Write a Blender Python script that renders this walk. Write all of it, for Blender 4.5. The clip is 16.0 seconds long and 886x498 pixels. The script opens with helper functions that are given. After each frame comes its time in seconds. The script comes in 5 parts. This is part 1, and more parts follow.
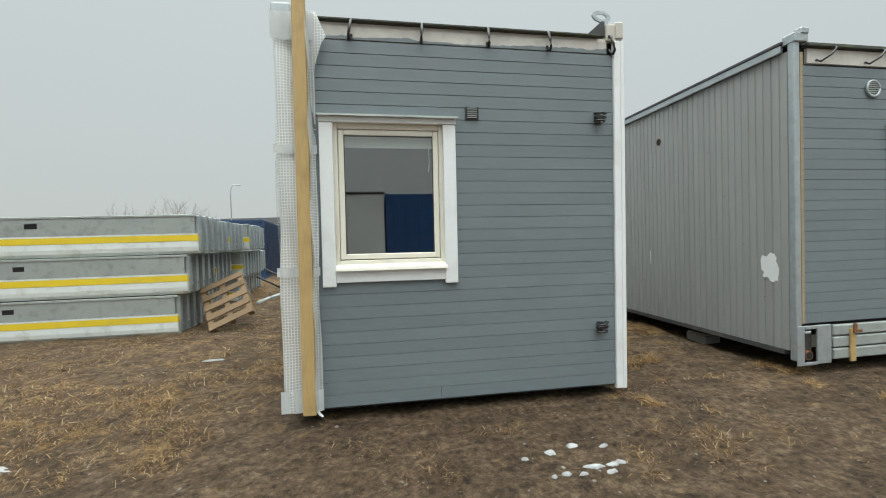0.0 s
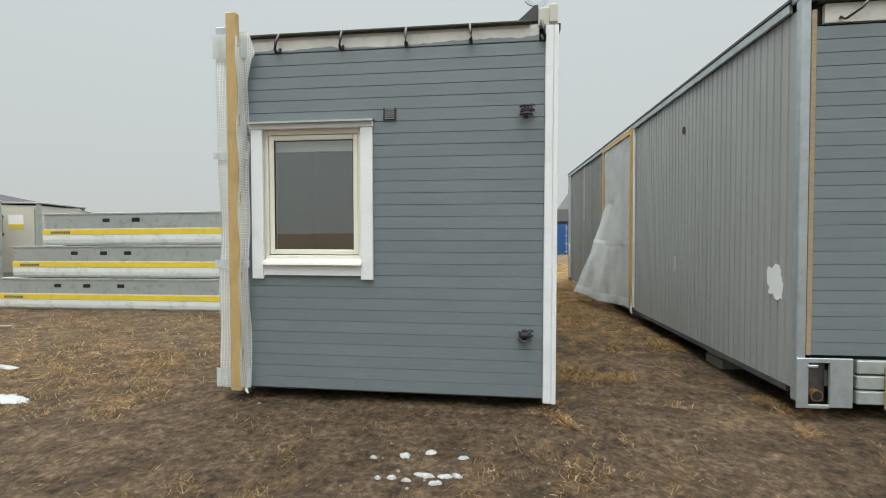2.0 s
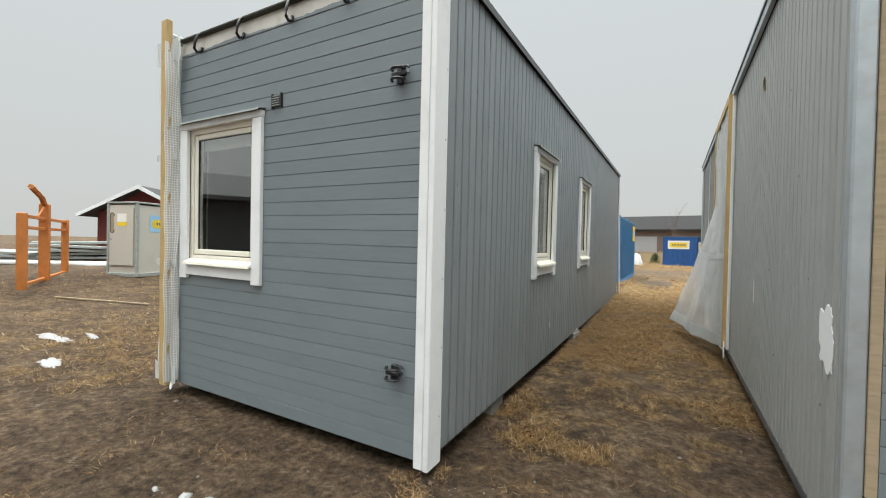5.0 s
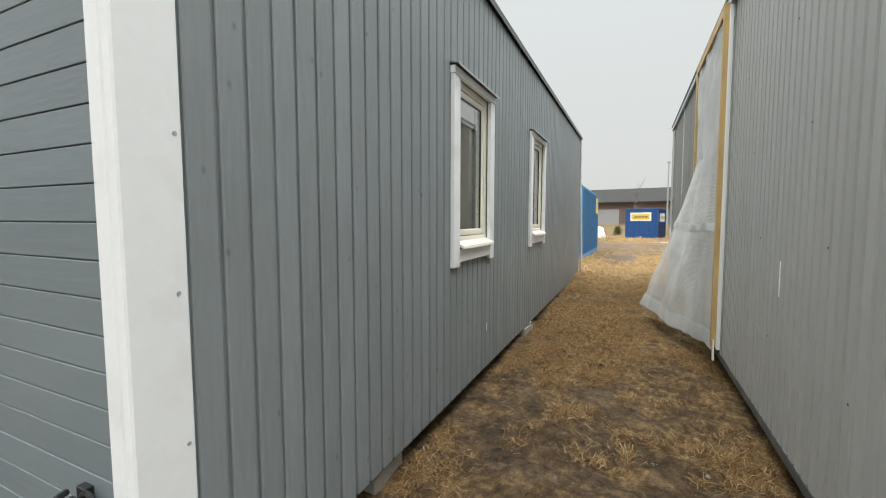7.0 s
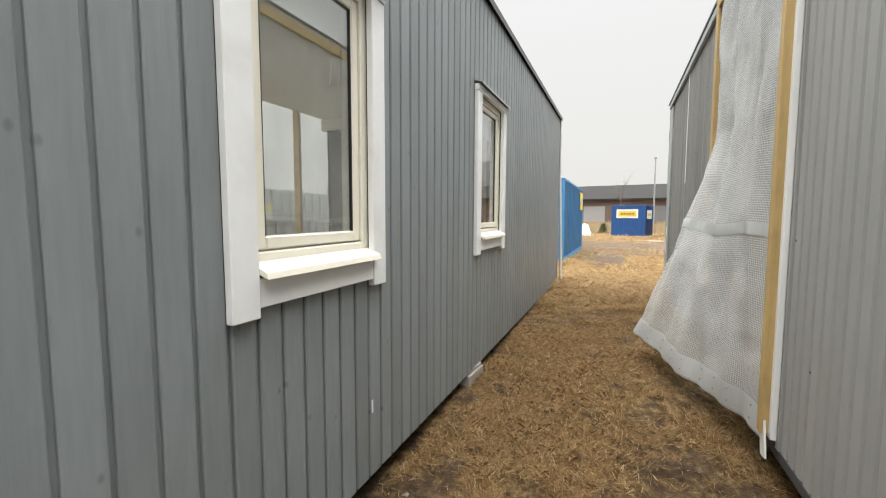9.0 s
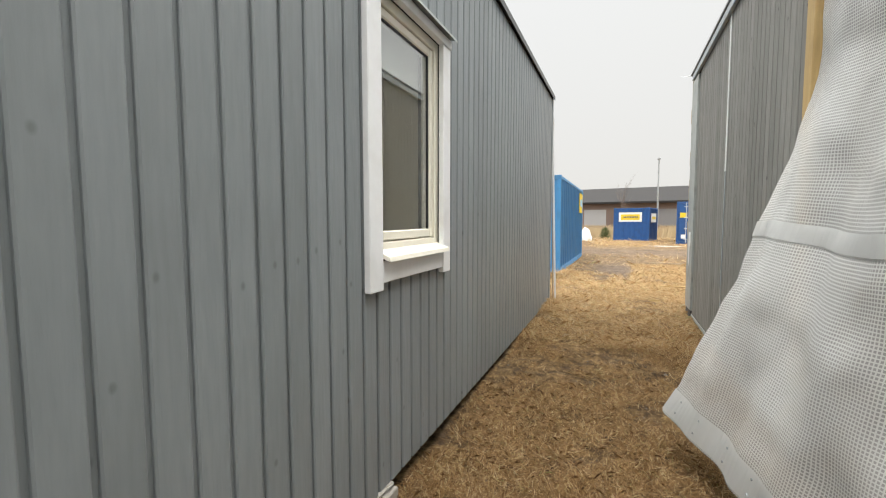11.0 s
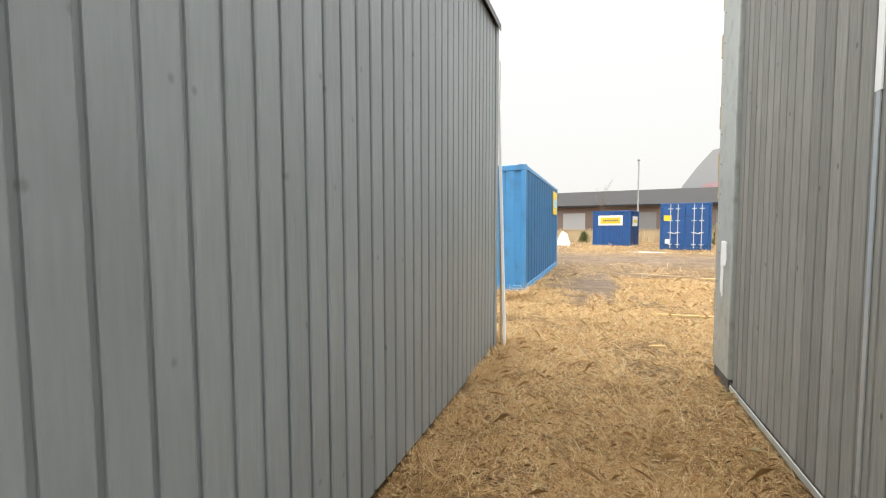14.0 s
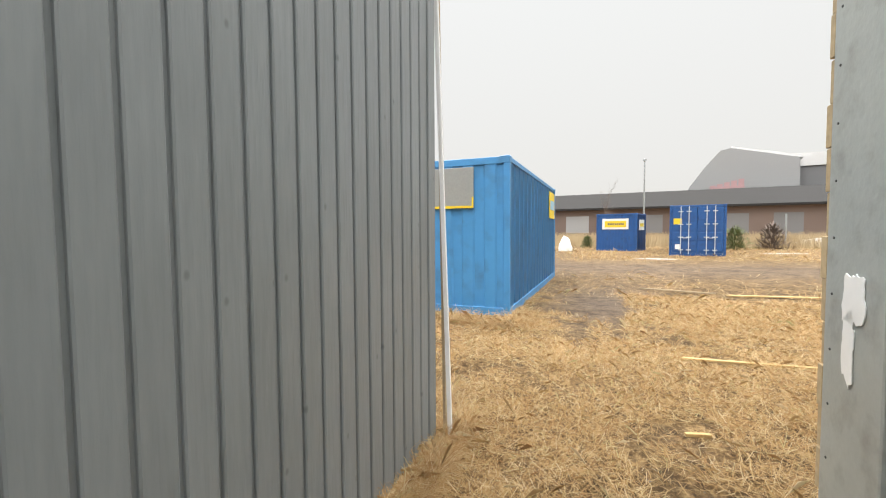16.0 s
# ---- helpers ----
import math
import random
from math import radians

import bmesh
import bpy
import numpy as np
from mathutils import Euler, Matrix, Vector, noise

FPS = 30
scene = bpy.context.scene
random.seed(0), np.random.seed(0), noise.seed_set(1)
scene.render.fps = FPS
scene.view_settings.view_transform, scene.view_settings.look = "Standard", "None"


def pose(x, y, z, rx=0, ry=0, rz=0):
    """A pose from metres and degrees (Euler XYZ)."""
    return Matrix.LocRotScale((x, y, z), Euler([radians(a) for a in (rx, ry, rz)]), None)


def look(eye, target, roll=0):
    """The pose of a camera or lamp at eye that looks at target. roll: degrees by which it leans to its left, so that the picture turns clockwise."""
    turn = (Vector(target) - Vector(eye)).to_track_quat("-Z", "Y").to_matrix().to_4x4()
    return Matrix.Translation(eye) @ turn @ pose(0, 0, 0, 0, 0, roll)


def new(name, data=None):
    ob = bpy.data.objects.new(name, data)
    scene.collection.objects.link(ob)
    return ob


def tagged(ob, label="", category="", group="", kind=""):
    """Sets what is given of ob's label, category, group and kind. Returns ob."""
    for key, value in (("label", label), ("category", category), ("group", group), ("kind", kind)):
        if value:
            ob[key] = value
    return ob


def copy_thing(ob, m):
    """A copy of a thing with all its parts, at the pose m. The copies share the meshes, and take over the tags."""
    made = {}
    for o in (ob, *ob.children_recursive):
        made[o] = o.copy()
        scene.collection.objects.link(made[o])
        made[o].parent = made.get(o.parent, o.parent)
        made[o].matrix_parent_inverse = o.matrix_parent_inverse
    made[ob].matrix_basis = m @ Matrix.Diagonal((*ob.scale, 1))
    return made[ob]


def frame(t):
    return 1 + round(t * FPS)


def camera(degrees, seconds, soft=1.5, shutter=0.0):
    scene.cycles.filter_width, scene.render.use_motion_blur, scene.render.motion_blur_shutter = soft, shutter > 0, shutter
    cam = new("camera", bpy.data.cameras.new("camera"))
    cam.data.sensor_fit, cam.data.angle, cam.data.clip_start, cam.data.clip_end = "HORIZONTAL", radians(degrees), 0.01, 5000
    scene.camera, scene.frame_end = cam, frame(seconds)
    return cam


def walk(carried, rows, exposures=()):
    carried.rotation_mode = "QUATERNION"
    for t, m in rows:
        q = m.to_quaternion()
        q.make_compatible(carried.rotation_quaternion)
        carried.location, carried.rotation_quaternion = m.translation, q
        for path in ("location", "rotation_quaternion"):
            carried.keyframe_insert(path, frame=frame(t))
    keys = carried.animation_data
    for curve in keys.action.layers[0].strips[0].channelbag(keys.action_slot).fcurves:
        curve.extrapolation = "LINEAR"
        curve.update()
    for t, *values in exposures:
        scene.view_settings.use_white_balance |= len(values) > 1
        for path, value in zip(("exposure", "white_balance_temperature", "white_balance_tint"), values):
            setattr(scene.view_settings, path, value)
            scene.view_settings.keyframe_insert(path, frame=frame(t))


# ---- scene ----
cam = camera(93.9, 16.0, 1.1)
PATH = [
    (0, (0.017, -0.048, 1.502), (0.342, 1.925, 1.466), -1.7),
    (0.5, (0.476, -0.153, 1.511), (0.654, 1.839, 1.485), -1.2),
    (1, (0.917, -0.22, 1.496), (0.958, 1.779, 1.469), -0.7),
    (1.5, (1.358, -0.126, 1.518), (1.273, 1.872, 1.475), -0.3),
    (2, (1.846, -0.127, 1.502), (1.622, 1.86, 1.456), -0.3),
    (2.5, (2.266, -0.028, 1.468), (1.876, 1.933, 1.434), -0.5),
    (3, (2.653, 0.081, 1.488), (2.088, 2.0, 1.474), -0.5),
    (3.2, (2.818, 0.096, 1.47), (2.186, 1.994, 1.466), -0.6),
    (5.3, (3.838, 1.559, 1.517), (2.853, 3.299, 1.484), 1.3),
    (5.5, (3.796, 1.678, 1.504), (2.828, 3.427, 1.458), 1.1),
    (6, (3.775, 2.113, 1.506), (2.847, 3.883, 1.424), 0.9),
    (6.5, (3.716, 2.585, 1.491), (2.828, 4.373, 1.384), 0.5),
    (7, (3.669, 3.021, 1.488), (2.831, 4.832, 1.356), -0.1),
    (7.5, (3.66, 3.479, 1.494), (2.844, 5.3, 1.36), -0.4),
    (8, (3.587, 4.009, 1.494), (2.809, 5.845, 1.346), -0.7),
    (8.5, (3.594, 4.454, 1.477), (2.834, 6.299, 1.339), -0.7),
    (9, (3.6, 4.881, 1.491), (2.817, 6.715, 1.342), 0.1),
    (9.2, (3.555, 5.079, 1.49), (2.781, 6.914, 1.301), 0.7),
    (11.5, (3.45, 7.192, 1.487), (2.669, 9.03, 1.378), -0.4),
    (12, (3.387, 7.663, 1.481), (2.643, 9.517, 1.378), 0.0),
    (12.5, (3.384, 8.1, 1.472), (2.659, 9.96, 1.361), -0.1),
    (13, (3.4, 8.551, 1.49), (2.683, 10.414, 1.375), -0.2),
    (13.5, (3.39, 9.035, 1.493), (2.679, 10.902, 1.382), -0.3),
    (14, (3.435, 9.504, 1.473), (2.727, 11.372, 1.365), -0.2),
    (14.5, (3.418, 9.922, 1.472), (2.719, 11.793, 1.366), -0.2),
    (15, (3.431, 10.363, 1.5), (2.726, 12.232, 1.402), -0.4),
    (15.5, (3.47, 10.845, 1.494), (2.759, 12.712, 1.401), -0.2),
    (16, (3.439, 11.323, 1.539), (2.714, 13.184, 1.448), -0.4),
]
walk(cam, [(t, look(eye, target, roll)) for t, eye, target, roll in PATH],
     [(0.0, -0.1, 6300, 2), (3.0, -0.03, 6400, 5), (5.5, 0.02, 6450, 6), (7.0, 0.2, 6550, 7), (8.0, 0.52, 6750, 10), (9.0, 0.42, 6750, 10), (11.5, 0.38, 6750, 10), (12.5, 0.27, 6750, 10), (14.0, 0.62, 6750, 10), (15.0, 0.58, 6750, 10), (16.0, 0.42, 6750, 10)])

# ---- light: an even, overcast winter sky and a very soft sun behind it ----
world = bpy.data.worlds.new("overcast")
scene.world = world
world.use_nodes = True
wn, wl = world.node_tree.nodes, world.node_tree.links
wn.clear()
sky = wn.new("ShaderNodeTexSky")
sky.sky_type, sky.sun_disc = "NISHITA", False
sky.sun_elevation, sky.sun_rotation, sky.dust_density = radians(63), radians(186), 4.0
cloud = wn.new("ShaderNodeMix")
cloud.data_type = "RGBA"
cloud.inputs[0].default_value = 0.93
tone = wn.new("ShaderNodeTexCoord")
sep = wn.new("ShaderNodeSeparateXYZ")
ramp = wn.new("ShaderNodeValToRGB")
ramp.color_ramp.elements[0].position, ramp.color_ramp.elements[0].color = 0.0, (6.3, 6.3, 6.2, 1)
ramp.color_ramp.elements[1].position, ramp.color_ramp.elements[1].color = 0.55, (7.1, 7.35, 7.5, 1)
for spot, level in ((0.70, 22.0), (0.85, 50.0), (1.0, 70.0)):  # an overcast sky brightens towards the zenith
    e = ramp.color_ramp.elements.new(spot)
    e.color = (level, level, level * 0.99, 1)
wl.new(tone.outputs["Generated"], sep.inputs[0])
wl.new(sep.outputs[2], ramp.inputs[0])
wl.new(sky.outputs[0], cloud.inputs[6])
wl.new(ramp.outputs[0], cloud.inputs[7])
bg = wn.new("ShaderNodeBackground")
bg.inputs[1].default_value = 0.1
wl.new(cloud.outputs[2], bg.inputs[0])
wout = wn.new("ShaderNodeOutputWorld")
wl.new(bg.outputs[0], wout.inputs[0])

sun_data = bpy.data.lights.new("sun", "SUN")
sun_data.energy, sun_data.angle, sun_data.color = 1.0, radians(70), (1.0, 0.97, 0.93)
sun = new("sun", sun_data)
sun.matrix_world = look((-1, -9, 18), (0, 0, 0))


# ---- materials ----
def material(name, colour, rough=0.6, metal=0.0, grain=0.12, stain=0.12, scale=30.0, big=1.3, bump=0.15, stretch=(1, 1, 1), vary=0.0, knots=0.0, dirt=(0.2, 0.16, 0.11), dirt_amount=0.0, spec=0.5):
    """A painted or natural surface: fine grain, broad stains, a little relief, and a piece-to-piece change of tone."""
    m = bpy.data.materials.new(name)
    m.use_nodes = True
    n, l = m.node_tree.nodes, m.node_tree.links
    p = n["Principled BSDF"]
    co = n.new("ShaderNodeTexCoord")
    mp = n.new("ShaderNodeMapping")
    mp.inputs["Scale"].default_value = stretch
    l.new(co.outputs["Object"], mp.inputs[0])
    fine = n.new("ShaderNodeTexNoise")
    fine.inputs["Scale"].default_value, fine.inputs["Detail"].default_value = scale, 5
    l.new(mp.outputs[0], fine.inputs["Vector"])
    broad = n.new("ShaderNodeTexNoise")
    broad.inputs["Scale"].default_value, broad.inputs["Detail"].default_value = big, 6
    info = n.new("ShaderNodeObjectInfo")
    shift = n.new("ShaderNodeVectorMath")
    shift.operation = "MULTIPLY_ADD"
    l.new(info.outputs["Random"], shift.inputs[0])
    shift.inputs[1].default_value = (17, 31, 11)
    l.new(co.outputs["Object"], shift.inputs[2])
    l.new(shift.outputs[0], broad.inputs["Vector"])
    if vary:
        l.new(shift.outputs[0], mp.inputs[0])

    def mathn(op, a, b):
        q = n.new("ShaderNodeMath")
        q.operation = op
        for k, v in enumerate((a, b)):
            if isinstance(v, (int, float)):
                q.inputs[k].default_value = v
            else:
                l.new(v, q.inputs[k])
        return q.outputs[0]

    a = mathn("MULTIPLY_ADD", fine.outputs[0], 2 * grain)
    a.node.inputs[2].default_value = 1 - grain
    b = mathn("MULTIPLY_ADD", broad.outputs[0], 2 * stain)
    b.node.inputs[2].default_value = 1 - stain
    c = mathn("MULTIPLY_ADD", info.outputs["Random"], 2 * vary)
    c.node.inputs[2].default_value = 1 - vary
    v = mathn("MULTIPLY", mathn("MULTIPLY", a, b), c)
    tint = n.new("ShaderNodeVectorMath")
    tint.operation = "SCALE"
    tint.inputs[0].default_value = colour
    l.new(v, tint.inputs["Scale"])
    out = tint.outputs[0]
    if knots:
        cell = n.new("ShaderNodeTexVoronoi")
        cell.voronoi_dimensions = "2D"
        cell.inputs["Scale"].default_value = 3.2
        split = n.new("ShaderNodeSeparateXYZ")
        plane = n.new("ShaderNodeCombineXYZ")
        l.new(shift.outputs[0], split.inputs[0])
        l.new(split.outputs[1], plane.inputs[0])
        l.new(mathn("MULTIPLY", split.outputs[2], 0.62), plane.inputs[1])
        l.new(plane.outputs[0], cell.inputs["Vector"])
        spot = n.new("ShaderNodeValToRGB")
        spot.color_ramp.elements[0].position, spot.color_ramp.elements[0].color = 0.012, (1 - knots, 1 - knots, 1 - knots, 1)
        spot.color_ramp.elements[1].position, spot.color_ramp.elements[1].color = 0.036, (1, 1, 1, 1)
        l.new(cell.outputs["Distance"], spot.inputs[0])
        times = n.new("ShaderNodeVectorMath")
        times.operation = "MULTIPLY"
        l.new(out, times.inputs[0])
        l.new(spot.outputs[0], times.inputs[1])
        out = times.outputs[0]
    if dirt_amount:
        mask = n.new("ShaderNodeValToRGB")
        mask.color_ramp.elements[0].position, mask.color_ramp.elements[1].position = 0.52, 0.72
        spots = n.new("ShaderNodeTexNoise")
        spots.inputs["Scale"].default_value, spots.inputs["Detail"].default_value = big * 3, 8
        l.new(shift.outputs[0], spots.inputs["Vector"])
        l.new(spots.outputs[0], mask.inputs[0])
        mix = n.new("ShaderNodeMix")
        mix.data_type = "RGBA"
        l.new(mathn("MULTIPLY", mask.outputs[0], dirt_amount), mix.inputs[0])
        l.new(out, mix.inputs[6])
        mix.inputs[7].default_value = (*dirt, 1)
        out = mix.outputs[2]
    l.new(out, p.inputs["Base Color"])
    p.inputs["Roughness"].default_value, p.inputs["Metallic"].default_value = rough, metal
    p.inputs["Specular IOR Level"].default_value = spec
    if bump:
        bp = n.new("ShaderNodeBump")
        bp.inputs["Strength"].default_value, bp.inputs["Distance"].default_value = bump, 0.01
        high = fine.outputs[0]
        if knots:
            high = mathn("MULTIPLY_ADD", spot.outputs[0], 0.8)
            l.new(fine.outputs[0], high.node.inputs[2])
        l.new(high, bp.inputs["Height"])
        l.new(bp.outputs[0], p.inputs["Normal"])
    return m


GREY_H = material("grey_paint_horizontal", (0.163, 0.192, 0.208), 0.5, grain=0.10, stain=0.10, scale=18, stretch=(0.35, 3, 3), vary=0.035, bump=0.12)
# same paint as GREY_H, lightened to put the side wall's brightness into its colour
GREY_V = material("grey_paint_vertical_lifted", (0.206, 0.229, 0.24), 0.45, grain=0.14, stain=0.2, scale=18, stretch=(3, 3, 0.3), vary=0.05, knots=0.3, bump=0.28)
PANEL = material("grey_panel_paint", (0.29, 0.297, 0.288), 0.5, grain=0.06, stain=0.10, scale=20, stretch=(3, 3, 0.3), vary=0.04, bump=0.05)
WEATHERED = material("weathered_grey_wood", (0.2, 0.2, 0.188), 0.75, grain=0.35, stain=0.25, scale=22, stretch=(4, 4, 0.25), vary=0.14, knots=0.6, bump=0.35)
GAP = material("black_gap", (0.012, 0.012, 0.012), 0.9, bump=0)
UNDER = material("steel_underframe", (0.05, 0.052, 0.055), 0.7, dirt_amount=0.4)
WHITE = material("white_trim_paint", (0.77, 0.79, 0.80), 0.45, grain=0.03, stain=0.04, scale=25, bump=0.06, dirt=(0.42, 0.4, 0.36), dirt_amount=0.22)
CREAM = material("cream_window_paint", (0.76, 0.735, 0.64), 0.4, grain=0.03, stain=0.05, bump=0.04, dirt=(0.35, 0.32, 0.24), dirt_amount=0.15)
BARE = material("bare_fascia_primer", (0.56, 0.54, 0.5), 0.7, grain=0.1, stain=0.2, big=3, dirt=(0.3, 0.3, 0.3), dirt_amount=0.35)
FLASH = material("dark_metal_flashing", (0.09, 0.09, 0.09), 0.4, 0.6, bump=0.05)
ROOF_FELT = material("mossy_roof_edge", (0.07, 0.075, 0.065), 0.9, grain=0.3, dirt=(0.12, 0.14, 0.06), dirt_amount=0.6)
GALV = material("galvanised_steel", (0.42, 0.46, 0.48), 0.45, 0.55, grain=0.15, stain=0.2, scale=14, big=4, bump=0.05, dirt=(0.3, 0.27, 0.22), dirt_amount=0.35)
GALV_W = material("painted_grey_steel", (0.36, 0.39, 0.375), 0.5, 0.2, grain=0.08, stain=0.15, big=2.5, dirt=(0.16, 0.15, 0.13), dirt_amount=0.4)
BLACK = material("black_plastic", (0.015, 0.015, 0.017), 0.35, bump=0.05)
PINE = material("yellow_pine_batten", (0.47, 0.33, 0.14), 0.65, grain=0.22, stain=0.15, scale=16, stretch=(5, 5, 0.4), bump=0.2, dirt=(0.18, 0.1, 0.04), dirt_amount=0.3)
PINE_OLD = material("grey_old_pine", (0.33, 0.26, 0.17), 0.8, grain=0.3, stain=0.2, scale=16, stretch=(0.5, 4, 4), bump=0.3, vary=0.12)
PALLET = material("brown_pallet_wood", (0.2, 0.135, 0.075), 0.8, grain=0.3, stain=0.25, scale=16, stretch=(0.5, 4, 4), bump=0.3, vary=0.15)
BAR = material("pale_steel_bars", (0.5, 0.55, 0.6), 0.5, 0.1, bump=0.03)
TAPE = material("white_tape", (0.76, 0.78, 0.78), 0.4, grain=0.03, bump=0.03)
INNER = material("cream_inner_wall", (0.82, 0.79, 0.69), 0.6, grain=0.03, stain=0.05, bump=0.02)
# near-black stands for the unlit space behind the inner doorway
DARK_ROOM = material("painted_doorway_gloom", (0.05, 0.048, 0.042), 0.8)
INFLOOR = material("grey_vinyl_floor", (0.42, 0.4, 0.36), 0.5)
CHROME = material("brushed_chrome", (0.6, 0.6, 0.58), 0.25, 1.0, bump=0)
# inner wall colour darkened to paint the front room's gloom
DIM = material("dimmed_inner_wall", (0.13, 0.12, 0.11), 0.6, grain=0.1)
PAPER = material("white_paper", (0.8, 0.8, 0.78), 0.7, bump=0)
PRINT = material("grey_print", (0.12, 0.12, 0.13), 0.7, bump=0)
BLUE = material("bright_blue_container_paint", (0.06, 0.255, 0.53), 0.45, grain=0.06, stain=0.14, scale=9, big=1.0, bump=0.08, dirt=(0.05, 0.10, 0.16), dirt_amount=0.4)
NAVY = material("deep_blue_container_paint", (0.016, 0.085, 0.27), 0.45, grain=0.06, stain=0.15, bump=0.05, dirt=(0.03, 0.05, 0.1), dirt_amount=0.4)
NAVY_DK = material("dull_navy_container_paint", (0.022, 0.055, 0.13), 0.5, stain=0.2)
YELLOW = material("yellow_marking", (0.75, 0.56, 0.03), 0.5, grain=0.05, stain=0.1, bump=0.03, dirt=(0.4, 0.33, 0.12), dirt_amount=0.25)
SIGNGREY = material("grey_sign_back", (0.33, 0.34, 0.33), 0.4, 0.3, bump=0.02)
LIGHTBLUE = material("pale_blue_sign", (0.3, 0.52, 0.72), 0.5, bump=0)
WHITEBODY = material("dirty_white_cover", (0.7, 0.74, 0.72), 0.45, grain=0.05, stain=0.12, big=2, bump=0.04, dirt=(0.4, 0.4, 0.33), dirt_amount=0.5)
BOOTH = material("off_white_booth_panel", (0.52, 0.5, 0.44), 0.5, grain=0.03, stain=0.06, bump=0.03)
ORANGE = material("orange_steel_frame", (0.5, 0.17, 0.035), 0.6, stain=0.2, dirt=(0.2, 0.08, 0.03), dirt_amount=0.4)
RED = material("falun_red_boards", (0.13, 0.025, 0.02), 0.85, grain=0.2, scale=20, stretch=(6, 6, 0.4))
ROOFGREY = material("grey_roof_sheet", (0.05, 0.05, 0.052), 0.8, grain=0.2, stretch=(1, 4, 1))
RUST = material("rusty_brown_tank", (0.19, 0.085, 0.035), 0.8, grain=0.3, stain=0.3)
CONCRETE = material("grey_concrete_block", (0.3, 0.285, 0.26), 0.9, grain=0.2, stain=0.2, bump=0.3)
HALLDARK = material("far_dark_roof", (0.02, 0.0195, 0.02), 0.9, stain=0.1, big=0.05)
# distance haze is put into these colours: paled hall and logo, muted brick
HALLGREY = material("hazed_grey_gable", (0.33, 0.34, 0.35), 0.9, stain=0.1, big=0.03)
HALLSIDE = material("hazed_dark_side", (0.19, 0.195, 0.205), 0.9, stain=0.1, big=0.03)
HALLROOF = material("hazed_white_roof", (0.62, 0.63, 0.64), 0.9, stain=0.05, big=0.03)
BRICKFAR = material("far_brick_wall", (0.17, 0.13, 0.115), 0.9, stain=0.3, big=0.1)
PINK = material("hazed_red_logo", (0.46, 0.29, 0.3), 0.9, bump=0)
TEAL = material("pale_teal_container", (0.25, 0.42, 0.45), 0.8)
SNOW = material("old_snow", (0.33, 0.335, 0.335), 0.7, grain=0.06, bump=0.5, scale=12)
BARK = material("bare_twig_bark", (0.16, 0.13, 0.115), 0.9)
SPRUCE = material("juniper_green", (0.13, 0.16, 0.07), 0.9, vary=0.1)
REED = material("dry_reed", (0.42, 0.33, 0.2), 0.9, grain=0.3)
DEBRIS = material("wood_chips", (0.36, 0.27, 0.16), 0.8, grain=0.2, vary=0.2)
STONE = material("small_stones", (0.22, 0.2, 0.17), 0.85, grain=0.2)


def glass_material():
    m = bpy.data.materials.new("window_glass")
    m.use_nodes = True
    n, l = m.node_tree.nodes, m.node_tree.links
    n.clear()
    edge = n.new("ShaderNodeLayerWeight")
    edge.inputs[0].default_value = 0.5
    power = n.new("ShaderNodeMath")
    power.operation = "POWER"
    power.inputs[1].default_value = 2.2
    l.new(edge.outputs["Facing"], power.inputs[0])
    fres = n.new("ShaderNodeMath")
    fres.operation = "MULTIPLY_ADD"
    fres.inputs[1].default_value, fres.inputs[2].default_value = 0.58, 0.16
    l.new(power.outputs[0], fres.inputs[0])
    clear = n.new("ShaderNodeBsdfTransparent")
    clear.inputs[0].default_value = (0.94, 0.96, 0.94, 1)
    gloss = n.new("ShaderNodeBsdfGlossy")
    gloss.inputs["Roughness"].default_value = 0.01
    mix = n.new("ShaderNodeMixShader")
    out = n.new("ShaderNodeOutputMaterial")
    l.new(fres.outputs[0], mix.inputs[0])
    l.new(clear.outputs[0], mix.inputs[1])
    l.new(gloss.outputs[0], mix.inputs[2])
    l.new(mix.outputs[0], out.inputs[0])
    return m


GLASS = glass_material()


